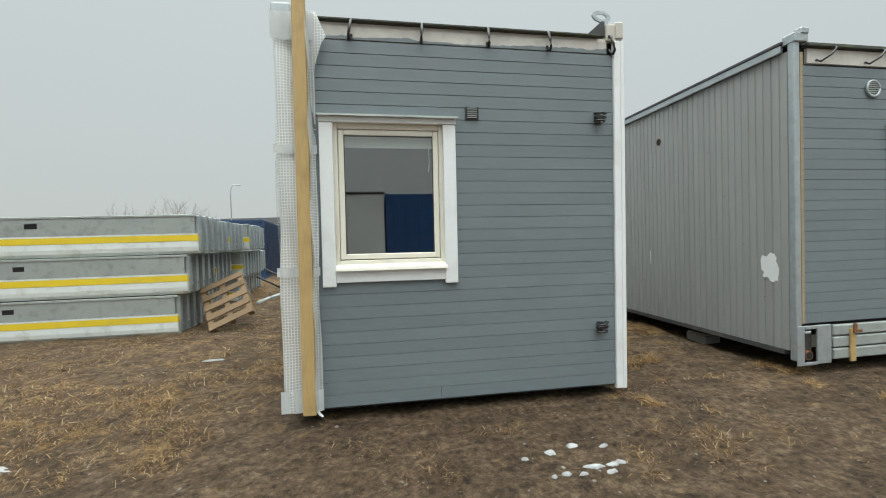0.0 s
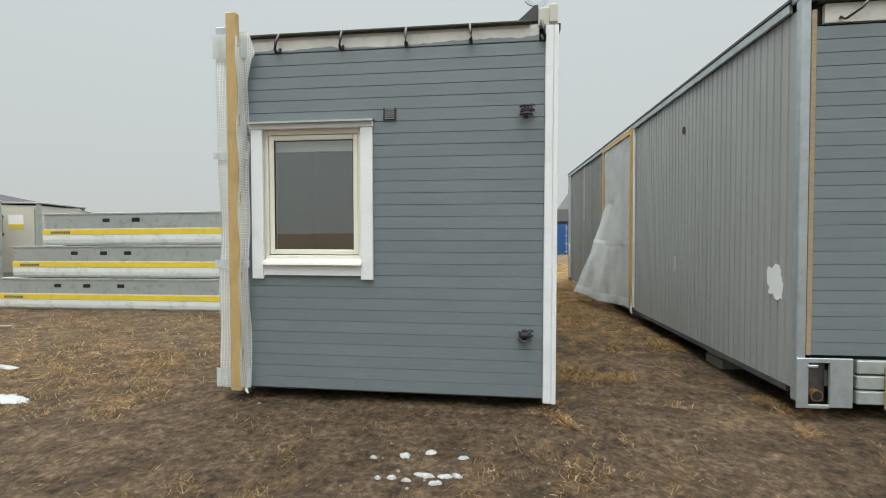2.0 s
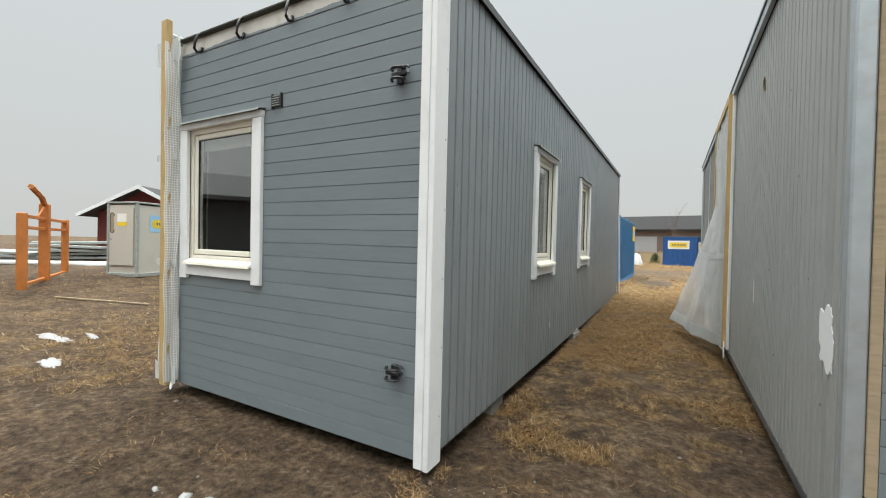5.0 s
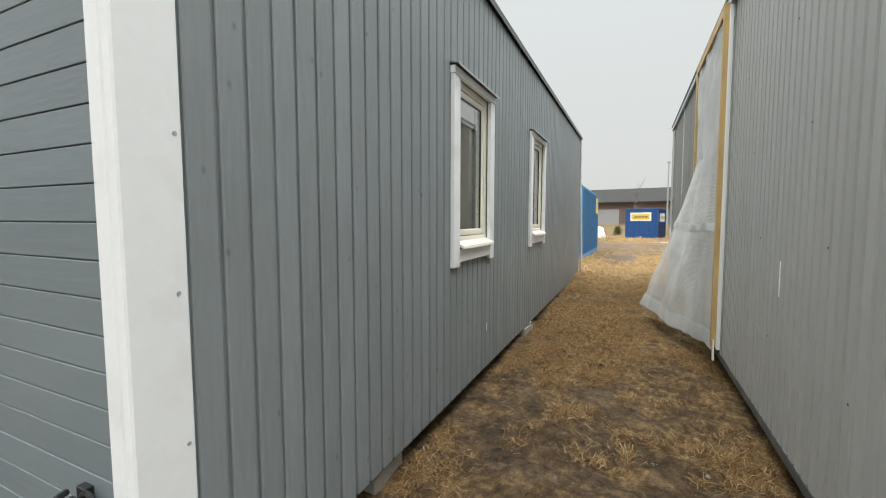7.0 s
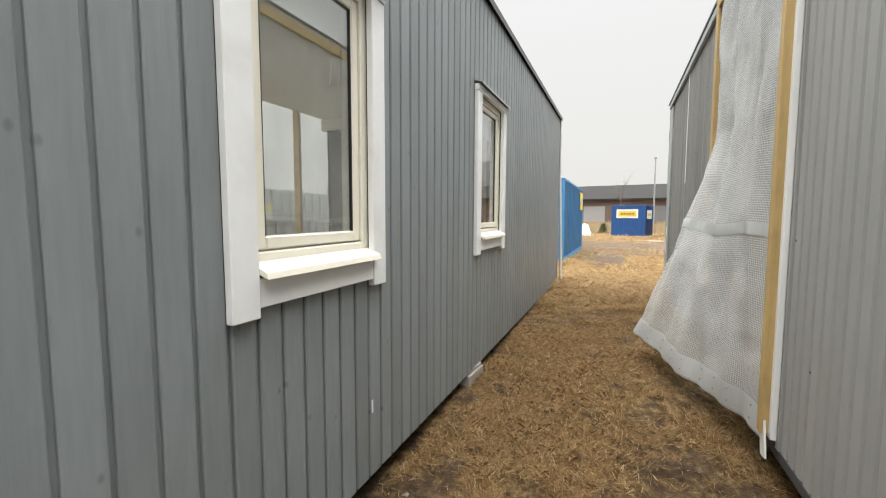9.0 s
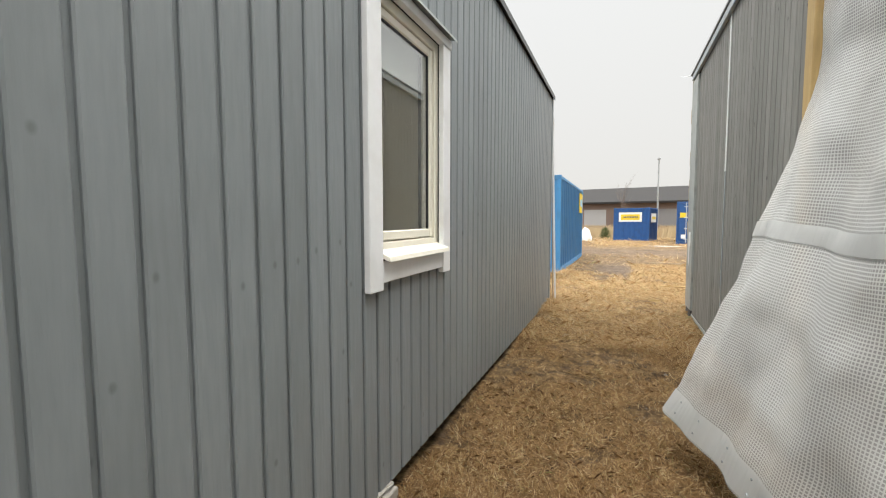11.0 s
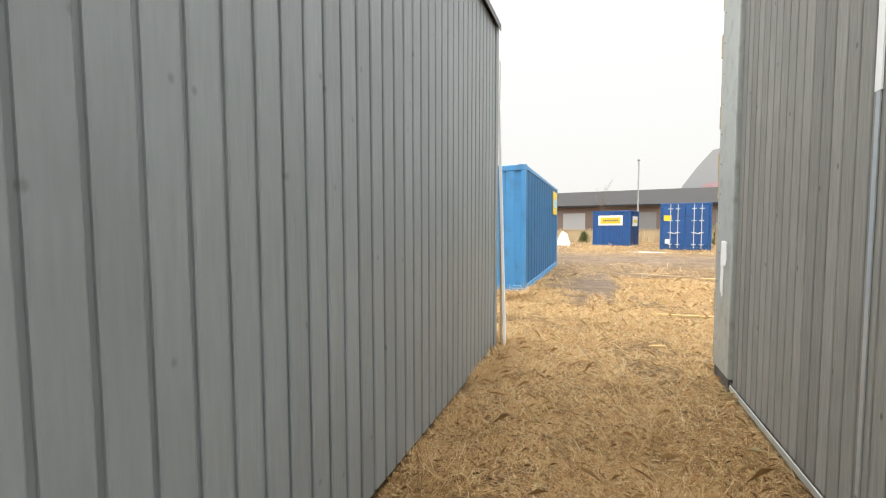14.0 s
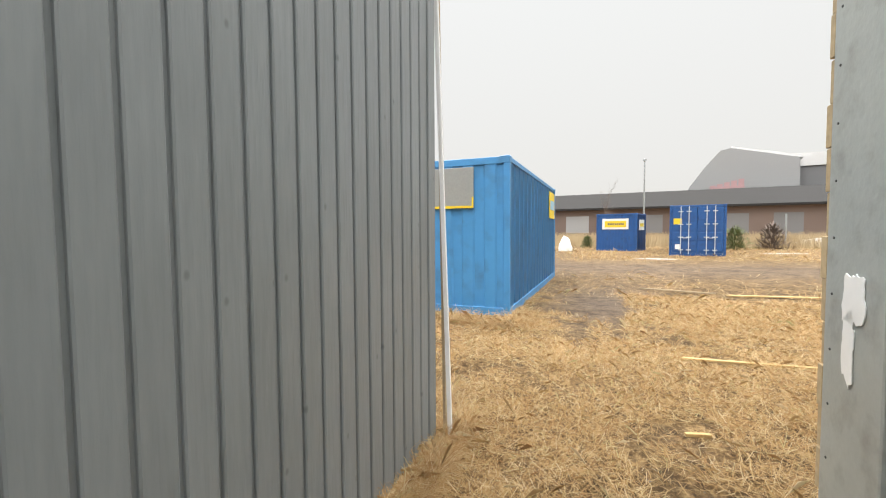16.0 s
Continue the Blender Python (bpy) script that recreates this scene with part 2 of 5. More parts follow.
def plastic_material(name, pitch_u, pitch_v, clear, thread=0.22):
    """Milky reinforced film: a fine woven grid of white threads in a hazy, half-clear sheet."""
    m = bpy.data.materials.new(name)
    m.use_nodes = True
    n, l = m.node_tree.nodes, m.node_tree.links
    n.clear()
    uv = n.new("ShaderNodeUVMap")
    sp = n.new("ShaderNodeSeparateXYZ")
    l.new(uv.outputs[0], sp.inputs[0])

    def op(kind, a, b=None, c=None):
        q = n.new("ShaderNodeMath")
        q.operation = kind
        for k, v in enumerate((a, b, c)):
            if v is None:
                continue
            if isinstance(v, (int, float)):
                q.inputs[k].default_value = v
            else:
                l.new(v, q.inputs[k])
        return q.outputs[0]

    gu = op("LESS_THAN", op("FRACT", op("DIVIDE", sp.outputs[0], pitch_u)), thread)
    gv = op("LESS_THAN", op("FRACT", op("DIVIDE", sp.outputs[1], pitch_v)), thread)
    grid = op("MAXIMUM", gu, gv)
    co = n.new("ShaderNodeTexCoord")
    haze = n.new("ShaderNodeTexNoise")
    haze.inputs["Scale"].default_value, haze.inputs["Detail"].default_value = 2.2, 6
    l.new(co.outputs["Object"], haze.inputs["Vector"])
    hz = op("MULTIPLY_ADD", haze.outputs[0], 0.6, 1 - clear - 0.3)
    cover = op("MINIMUM", op("MULTIPLY_ADD", grid, 0.44, hz), 1.0)
    diff = n.new("ShaderNodeBsdfDiffuse")
    diff.inputs[0].default_value = (0.84, 0.86, 0.86, 1)
    tran = n.new("ShaderNodeBsdfTranslucent")
    tran.inputs[0].default_value = (0.9, 0.91, 0.89, 1)
    half = n.new("ShaderNodeMixShader")
    half.inputs[0].default_value = 0.35
    l.new(diff.outputs[0], half.inputs[1])
    l.new(tran.outputs[0], half.inputs[2])
    gl = n.new("ShaderNodeBsdfGlossy")
    gl.inputs["Roughness"].default_value = 0.22
    sheen = n.new("ShaderNodeMixShader")
    sheen.inputs[0].default_value = 0.12
    l.new(half.outputs[0], sheen.inputs[1])
    l.new(gl.outputs[0], sheen.inputs[2])
    hole = n.new("ShaderNodeBsdfTransparent")
    hole.inputs[0].default_value = (0.95, 0.96, 0.95, 1)
    mix = n.new("ShaderNodeMixShader")
    l.new(cover, mix.inputs[0])
    l.new(hole.outputs[0], mix.inputs[1])
    l.new(sheen.outputs[0], mix.inputs[2])
    out = n.new("ShaderNodeOutputMaterial")
    l.new(mix.outputs[0], out.inputs[0])
    return m


FILM = plastic_material("reinforced_plastic_film", 0.014, 0.014, 0.52, 0.36)
THIN_FILM = plastic_material("thin_milky_film", 0.0135, 0.0135, 0.92, 0.3)
WRAP = plastic_material("reinforced_plastic_wrap", 0.024, 0.024, 0.38, 0.3)


def ground_material():
    m = bpy.data.materials.new("mud_and_dry_grass")
    m.use_nodes = True
    n, l = m.node_tree.nodes, m.node_tree.links
    p = n["Principled BSDF"]
    co = n.new("ShaderNodeTexCoord")

    def noise_at(scale, detail=6, rough=0.6, stretch=None):
        q = n.new("ShaderNodeTexNoise")
        q.inputs["Scale"].default_value, q.inputs["Detail"].default_value, q.inputs["Roughness"].default_value = scale, detail, rough
        if stretch:
            mp = n.new("ShaderNodeMapping")
            mp.inputs["Scale"].default_value = stretch
            l.new(co.outputs["Object"], mp.inputs[0])
            l.new(mp.outputs[0], q.inputs["Vector"])
        else:
            l.new(co.outputs["Object"], q.inputs["Vector"])
        return q.outputs[0]

    def rampn(f, stops):
        r = n.new("ShaderNodeValToRGB")
        while len(r.color_ramp.elements) < len(stops):
            r.color_ramp.elements.new(0.5)
        for e, (pos, c) in zip(r.color_ramp.elements, stops):
            e.position, e.color = pos, (*c, 1)
        l.new(f, r.inputs[0])
        return r.outputs[0]

    def mixn(f, a, b, kind="MIX"):
        q = n.new("ShaderNodeMix")
        q.data_type, q.blend_type = "RGBA", kind
        for k, v in ((0, f), (6, a), (7, b)):
            if isinstance(v, (int, float)):
                q.inputs[k].default_value = v
            else:
                l.new(v, q.inputs[k])
        return q.outputs[2]

    mud = rampn(noise_at(15, 12, 0.82), [(0.37, (0.035, 0.024, 0.015)), (0.5, (0.125, 0.088, 0.056)), (0.64, (0.26, 0.19, 0.122))])
    straw = rampn(noise_at(16, 12, 0.82, (1, 0.6, 1)), [(0.38, (0.05, 0.032, 0.017)), (0.5, (0.20, 0.13, 0.06)), (0.62, (0.46, 0.335, 0.172))])
    gravel = rampn(noise_at(60, 8, 0.8), [(0.35, (0.06, 0.048, 0.04)), (0.65, (0.25, 0.2, 0.165))])
    attr = n.new("ShaderNodeAttribute")
    attr.attribute_name = "cover"
    sp = n.new("ShaderNodeSeparateColor")
    l.new(attr.outputs["Color"], sp.inputs[0])
    patch = n.new("ShaderNodeMath")
    patch.operation = "ADD"
    l.new(noise_at(2.4, 10, 0.72), patch.inputs[0])
    l.new(sp.outputs[0], patch.inputs[1])
    mask = rampn(patch.outputs[0], [(0.92, (0, 0, 0)), (1.03, (1, 1, 1))])
    mask.node.color_ramp.elements[0].position = 0.86
    both = mixn(mask, mud, straw)
    both = mixn(sp.outputs[1], both, gravel)
    damp = rampn(noise_at(0.9, 5, 0.6), [(0.35, (0.72, 0.70, 0.68)), (0.62, (1.08, 1.06, 1.04))])
    both = mixn(1.0, both, damp, "MULTIPLY")
    clods = rampn(noise_at(5.5, 8, 0.7, (0.6, 1, 1)), [(0.39, (0.62, 0.6, 0.57)), (0.59, (1.2, 1.18, 1.15))])
    both = mixn(1.0, both, clods, "MULTIPLY")
    l.new(both, p.inputs["Base Color"])
    p.inputs["Roughness"].default_value = 0.85
    p.inputs["Specular IOR Level"].default_value = 0.25
    bp = n.new("ShaderNodeBump")
    bp.inputs["Strength"].default_value, bp.inputs["Distance"].default_value = 1.0, 0.09
    l.new(noise_at(14, 10, 0.75), bp.inputs["Height"])
    l.new(bp.outputs[0], p.inputs["Normal"])
    return m


GROUND = ground_material()


def blade_material(name, stops):
    m = bpy.data.materials.new(name)
    m.use_nodes = True
    n, l = m.node_tree.nodes, m.node_tree.links
    p = n["Principled BSDF"]
    geo = n.new("ShaderNodeNewGeometry")
    r = n.new("ShaderNodeValToRGB")
    for k, (pos, c) in enumerate(stops):
        if k > 1:
            r.color_ramp.elements.new(pos)
        r.color_ramp.elements[k].position, r.color_ramp.elements[k].color = pos, (*c, 1)
    l.new(geo.outputs["Random Per Island"], r.inputs[0])
    l.new(r.outputs[0], p.inputs["Base Color"])
    p.inputs["Roughness"].default_value, p.inputs["Specular IOR Level"].default_value = 0.75, 0.2
    thin = n.new("ShaderNodeBsdfTranslucent")
    l.new(r.outputs[0], thin.inputs[0])
    mix = n.new("ShaderNodeMixShader")
    mix.inputs[0].default_value = 0.45
    l.new(p.outputs[0], mix.inputs[1])
    l.new(thin.outputs[0], mix.inputs[2])
    l.new(mix.outputs[0], n["Material Output"].inputs[0])
    return m


TRODDEN = blade_material("trodden_brown_grass", [(0.0, (0.12, 0.065, 0.028)), (0.45, (0.29, 0.175, 0.075)), (0.8, (0.46, 0.31, 0.15)), (0.97, (0.7, 0.56, 0.35)), (1.0, (0.3, 0.3, 0.12))])
BLADES = blade_material("pale_dry_grass", [(0.0, (0.34, 0.2, 0.09)), (0.4, (0.44, 0.295, 0.14)), (0.8, (0.57, 0.43, 0.24)), (0.95, (0.7, 0.59, 0.4)), (1.0, (0.45, 0.42, 0.2))])


# ---- mesh helpers ----
def part(name, bm, mat, parent=None, label="", smooth=False):
    me = bpy.data.meshes.new(name)
    bm.to_mesh(me)
    bm.free()
    me.materials.append(mat)
    if smooth:
        me.shade_smooth()
    ob = new(name, me)
    ob.parent = parent
    if label:
        ob["label"] = label
    return ob


def piece(name, me, parent, loc, label=""):
    ob = new(name, me)
    ob.parent, ob.location = parent, loc
    if label:
        ob["label"] = label
    return ob


def add_box(bm, lo, hi, bevel=0.0, m=None):
    d = [max(1e-4, hi[k] - lo[k]) for k in range(3)]
    c = [(hi[k] + lo[k]) / 2 for k in range(3)]
    t = Matrix.Translation(c) @ Matrix.Diagonal((*d, 1))
    made = bmesh.ops.create_cube(bm, size=1, matrix=(m @ t) if m else t)
    if bevel:
        edges = list({e for v in made["verts"] for e in v.link_edges})
        bmesh.ops.bevel(bm, geom=edges, offset=bevel, segments=1, affect="EDGES", profile=0.5)
    return bm


def box(lo, hi, bevel=0.0, m=None):
    return add_box(bmesh.new(), lo, hi, bevel, m)


def boxes(*items, bevel=0.0):
    bm = bmesh.new()
    for lo, hi in items:
        add_box(bm, lo, hi, bevel)
    return bm


def mesh_of(name, bm, mat):
    me = bpy.data.meshes.new(name)
    bm.to_mesh(me)
    bm.free()
    me.materials.append(mat)
    return me


def add_tube(bm, points, radius, sides=8, taper=None, cap=True):
    """A tube along points, with one radius or a radius at each point."""
    rings = []
    pts = [Vector(p) for p in points]
    for k, p in enumerate(pts):
        d = (pts[min(k + 1, len(pts) - 1)] - pts[max(k - 1, 0)]).normalized()
        q = d.to_track_quat("Z", "Y")
        r = radius if taper is None else taper[k]
        rings.append([bm.verts.new(p + q @ Vector((r * math.cos(2 * math.pi * s / sides), r * math.sin(2 * math.pi * s / sides), 0))) for s in range(sides)])
    for a, b in zip(rings, rings[1:]):
        for s in range(sides):
            bm.faces.new((a[s], a[(s + 1) % sides], b[(s + 1) % sides], b[s]))
    if cap and sides > 2:
        bm.faces.new(rings[0][::-1])
        bm.faces.new(rings[-1])
    return bm


def tube(points, radius, sides=8, taper=None):
    return add_tube(bmesh.new(), points, radius, sides, taper)


def prism(profile, axis, a, b):
    """A closed outline drawn out along an axis from a to b; the outline gives the two other coordinates in order."""
    bm = bmesh.new()

    def at(p, s):
        q = list(p)
        q.insert("xyz".index(axis), s)
        return q

    lo = [bm.verts.new(at(p, a)) for p in profile]
    hi = [bm.verts.new(at(p, b)) for p in profile]
    for k in range(len(profile)):
        j = (k + 1) % len(profile)
        bm.faces.new((lo[k], lo[j], hi[j], hi[k]))
    bm.faces.new(lo[::-1])
    bm.faces.new(hi)
    bmesh.ops.recalc_face_normals(bm, faces=bm.faces)
    return bm


def thing(name, m, label, category, group="", kind=""):
    ob = new(name)
    ob.matrix_basis = m
    ob.empty_display_size = 0.2
    return tagged(ob, label, category, group, kind)


def ground_z(x, y):
    z = np.interp(y, [-25, 4, 6.7, 12.1, 13.4, 20, 60], [-0.06, -0.06, -0.03, 0.12, 0.14, 0.15, 0.16])
    return z + np.interp(x, [-11.8, -9.4], [0.3, 0.0]) * np.interp(y, [0, 6], [0.2, 1.0])


def soft_noise(x, y, step, seed):
    """Smooth random values 0..1 over the plan, with cells of that step."""
    grid = np.random.default_rng(seed).random((257, 257))
    u, v = (x + 64) / step % 256, (y + 64) / step % 256
    i, j = u.astype(int), v.astype(int)
    f, g = u - i, v - j
    f, g = f * f * (3 - 2 * f), g * g * (3 - 2 * g)
    return (grid[i, j] * (1 - f) + grid[i + 1, j] * f) * (1 - g) + (grid[i, j + 1] * (1 - f) + grid[i + 1, j + 1] * f) * g


def bumps(x, y):
    x, y = np.asarray(x, float), np.asarray(y, float)
    return (0.035 * (soft_noise(x, y, 1.3, 11) - 0.5) + 0.030 * (soft_noise(x, y, 0.42, 12) - 0.5) + 0.022 * (soft_noise(x, y, 0.17, 13) - 0.5))


# ---- ground: one sheet, fine where it is walked on, out to the horizon ----
def build_ground():
    def axis(lo, hi, step, far):
        mid = np.arange(lo, hi, step)
        out, d = [], step
        at = hi
        while at < far:
            out.append(at)
            d *= 1.18
            at += d
        left, d, at = [], step, lo - step
        while at > -far:
            left.append(at)
            d *= 1.18
            at -= d
        return np.array(left[::-1] + list(mid) + out)

    xs, ys = axis(-4, 8, 0.045, 1800), axis(0.6, 17, 0.045, 1800)
    gx, gy = np.meshgrid(xs, ys)
    rng = np.random.default_rng(3)
    near = np.exp(-np.maximum(0, np.hypot(gx - 2, gy - 9) - 12) / 15)
    gz = ground_z(gx, gy) + (bumps(gx, gy) + 0.022 * (soft_noise(gx, gy, 0.08, 14) - 0.5)) * near
    co = np.stack([gx, gy, gz], -1).reshape(-1, 3)
    w, h = len(xs), len(ys)
    idx = np.arange(w * h).reshape(h, w)
    quads = np.stack([idx[:-1, :-1], idx[:-1, 1:], idx[1:, 1:], idx[1:, :-1]], -1).reshape(-1, 4)
    me = bpy.data.meshes.new("ground")
    me.vertices.add(len(co))
    me.vertices.foreach_set("co", co.ravel())
    me.loops.add(quads.size)
    me.loops.foreach_set("vertex_index", quads.ravel())
    me.polygons.add(len(quads))
    me.polygons.foreach_set("loop_start", np.arange(0, quads.size, 4))
    me.update()
    # how much straw, and where it is bare gravel or a wheel track
    straw = 0.36 + 0.0 * gx
    straw += 0.13 * np.clip((gy - 5.0) / 3.0, 0, 1) * np.clip((gx - 1.5) / 1.0, 0, 1)
    straw += 0.07 * np.clip((gy - 10.5) / 4, 0, 1)
    straw -= 0.09 * np.clip((4.6 - gy) / 1.6, 0, 1) * np.clip((gx + 2.6) / 2.0, 0, 1)
    straw -= 0.10 * np.clip((-gx - 5) / 8, 0, 1)
    gravel = 0.85 * np.exp(-((gx - 3.5) / 1.2) ** 2 - ((gy - 19.5) / 2.6) ** 2) + 0.75 * np.exp(-((gy - 27 - 0.05 * gx) / 3.2) ** 2)
    col = np.stack([straw, np.clip(gravel, 0, 1), 0 * gx, 1 + 0 * gx], -1).reshape(-1, 4)
    a = me.attributes.new("cover", "FLOAT_COLOR", "POINT")
    a.data.foreach_set("color", col.ravel())
    me.shade_smooth()
    me.materials.append(GROUND)
    return tagged(new("ground", me), "trampled brown mud with patches of dry straw grass", "ground", kind="structure")


build_ground()

A_FRONT, A_SIDE, A_LEN = 3.71, 2.47, 10.10
B_FRONT, B_SIDE, B_LEN = 3.73, 4.46, 10.0


# ---- windows, in a frame of their own: u across, v outward, z up; made in the wall's plane ----
def build_window(parent, origin, yaw, width, z0, z1, blind, name="window"):
    """Outer trim width by z0..z1, at local x 0..width of a frame whose -y looks out of the wall."""
    root = new(name)
    root.parent = parent
    root.matrix_basis = pose(*origin, 0, 0, yaw)
    root["label"] = "white-trimmed window with a cream wooden sash"
    t, out = 0.115, -0.035
    part("trim_board", box((0, out, z0 - 0.035), (t, 0.0, z1 - 0.002), 0.004), WHITE, root)
    part("trim_board", box((width - t, out, z0 - 0.035), (width, 0.0, z1 - 0.002), 0.004), WHITE, root)
    part("trim_board", box((t + 0.001, out + 0.004, z0), (width - t - 0.001, 0.0, z0 + 0.10), 0.003), WHITE, root)
    part("trim_board", box((-0.004, out - 0.006, z1), (width + 0.004, 0.0, z1 + 0.055), 0.003), WHITE, root)
    part("head_flashing", prism([(0.01, z1 + 0.085), (out - 0.04, z1 + 0.062), (out - 0.042, z1 + 0.045), (out - 0.038, z1 + 0.058), (0.01, z1 + 0.078)], "x", -0.015, width + 0.015), GALV_W, root, "thin grey metal drip flashing")
    # sloping sill under the sash
    part("window_sill", prism([(0.05, z0 + 0.172), (-0.066, z0 + 0.126), (-0.072, z0 + 0.104), (-0.062, z0 + 0.106), (0.05, z0 + 0.148)], "x", t + 0.001, width - t + 0.012), CREAM, root)
    # outer frame, recessed
    f0, f1, g = t - 0.02, width - t + 0.02, 0.055
    zb, zt = z0 + 0.155, z1 + 0.01
    d0, d1 = 0.012, 0.10
    part("window_frame", boxes(((f0, d0, zb), (f0 + g, d1, zt)), ((f1 - g, d0, zb), (f1, d1, zt)), ((f0 + g, d0, zt - g), (f1 - g, d1, zt)), ((f0 + g, d0, zb), (f1 - g, d1, zb + 0.035)), bevel=0.004), CREAM, root)
    s0, s1, sb, st = f0 + g + 0.004, f1 - g - 0.004, zb + 0.043, zt - g - 0.004
    w = 0.048
    e0, e1 = 0.022, 0.08
    part("sash", boxes(((s0, e0, sb), (s0 + w, e1, st)), ((s1 - w, e0, sb), (s1, e1, st)), ((s0 + w, e0, st - w), (s1 - w, e1, st)), ((s0 + w, e0, sb), (s1 - w, e1, sb + w)), bevel=0.006), CREAM, root)
    part("gasket", boxes(((s0 + w, 0.03, sb + w), (s0 + w + 0.007, 0.045, st - w)), ((s1 - w - 0.007, 0.03, sb + w), (s1 - w, 0.045, st - w)), ((s0 + w, 0.03, st - w - 0.007), (s1 - w, 0.045, st - w))), BLACK, root)
    pane = part("pane", box((s0 + w - 0.01, 0.036, sb + w - 0.01), (s1 - w + 0.01, 0.042, st - w + 0.01)), GLASS, root)
    pane.visible_shadow = False
    part("inner_casing", boxes(((f0 - 0.05, 0.155, zb - 0.04), (f0, 0.17, zt + 0.04)), ((f1, 0.155, zb - 0.04), (f1 + 0.05, 0.17, zt + 0.04)), ((f0 - 0.05, 0.155, zt), (f1 + 0.05, 0.17, zt + 0.05))), INNER, root)
    if blind:
        part("roller_blind", boxes(((s0 + 0.02, 0.11, st - blind), (s1 - 0.02, 0.114, st)), ((s0 + 0.02, 0.105, st - blind - 0.02), (s1 - 0.02, 0.12, st - blind))), TAPE, root, "white roller blind pulled part way down")
        part("pull_cord", tube([(s1 - 0.07, 0.13, st - blind), (s1 - 0.068, 0.132, st - blind - 0.17), (s1 - 0.08, 0.132, st - blind - 0.23)], 0.004, 5), INNER, root)
    return root


def plank_h(length, pitch=0.1105, thick=0.022):
    """A horizontal cladding board with chamfered edges; y 0 is its back."""
    return prism([(0.0, 0.0), (-thick + 0.012, 0.0), (-thick + 0.012, 0.0035), (-thick + 0.001, 0.0035), (-thick, 0.0055), (-thick, pitch - 0.0025), (-thick + 0.003, pitch - 0.0003), (0.0, pitch - 0.0003)], "x", 0.0, length)


def plank_v(length, pitch=0.1175, thick=0.022, groove=0.017):
    """A vertical cladding board with a recessed joint beside it; x 0 is its back and +x looks out."""
    return prism([(0.0, 0.0), (thick - 0.014, 0.0), (thick - 0.014, groove), (thick - 0.005, groove + 0.001), (thick, groove + 0.006), (thick, pitch - 0.005), (thick - 0.005, pitch), (0.0, pitch)], "z", 0.0, length)


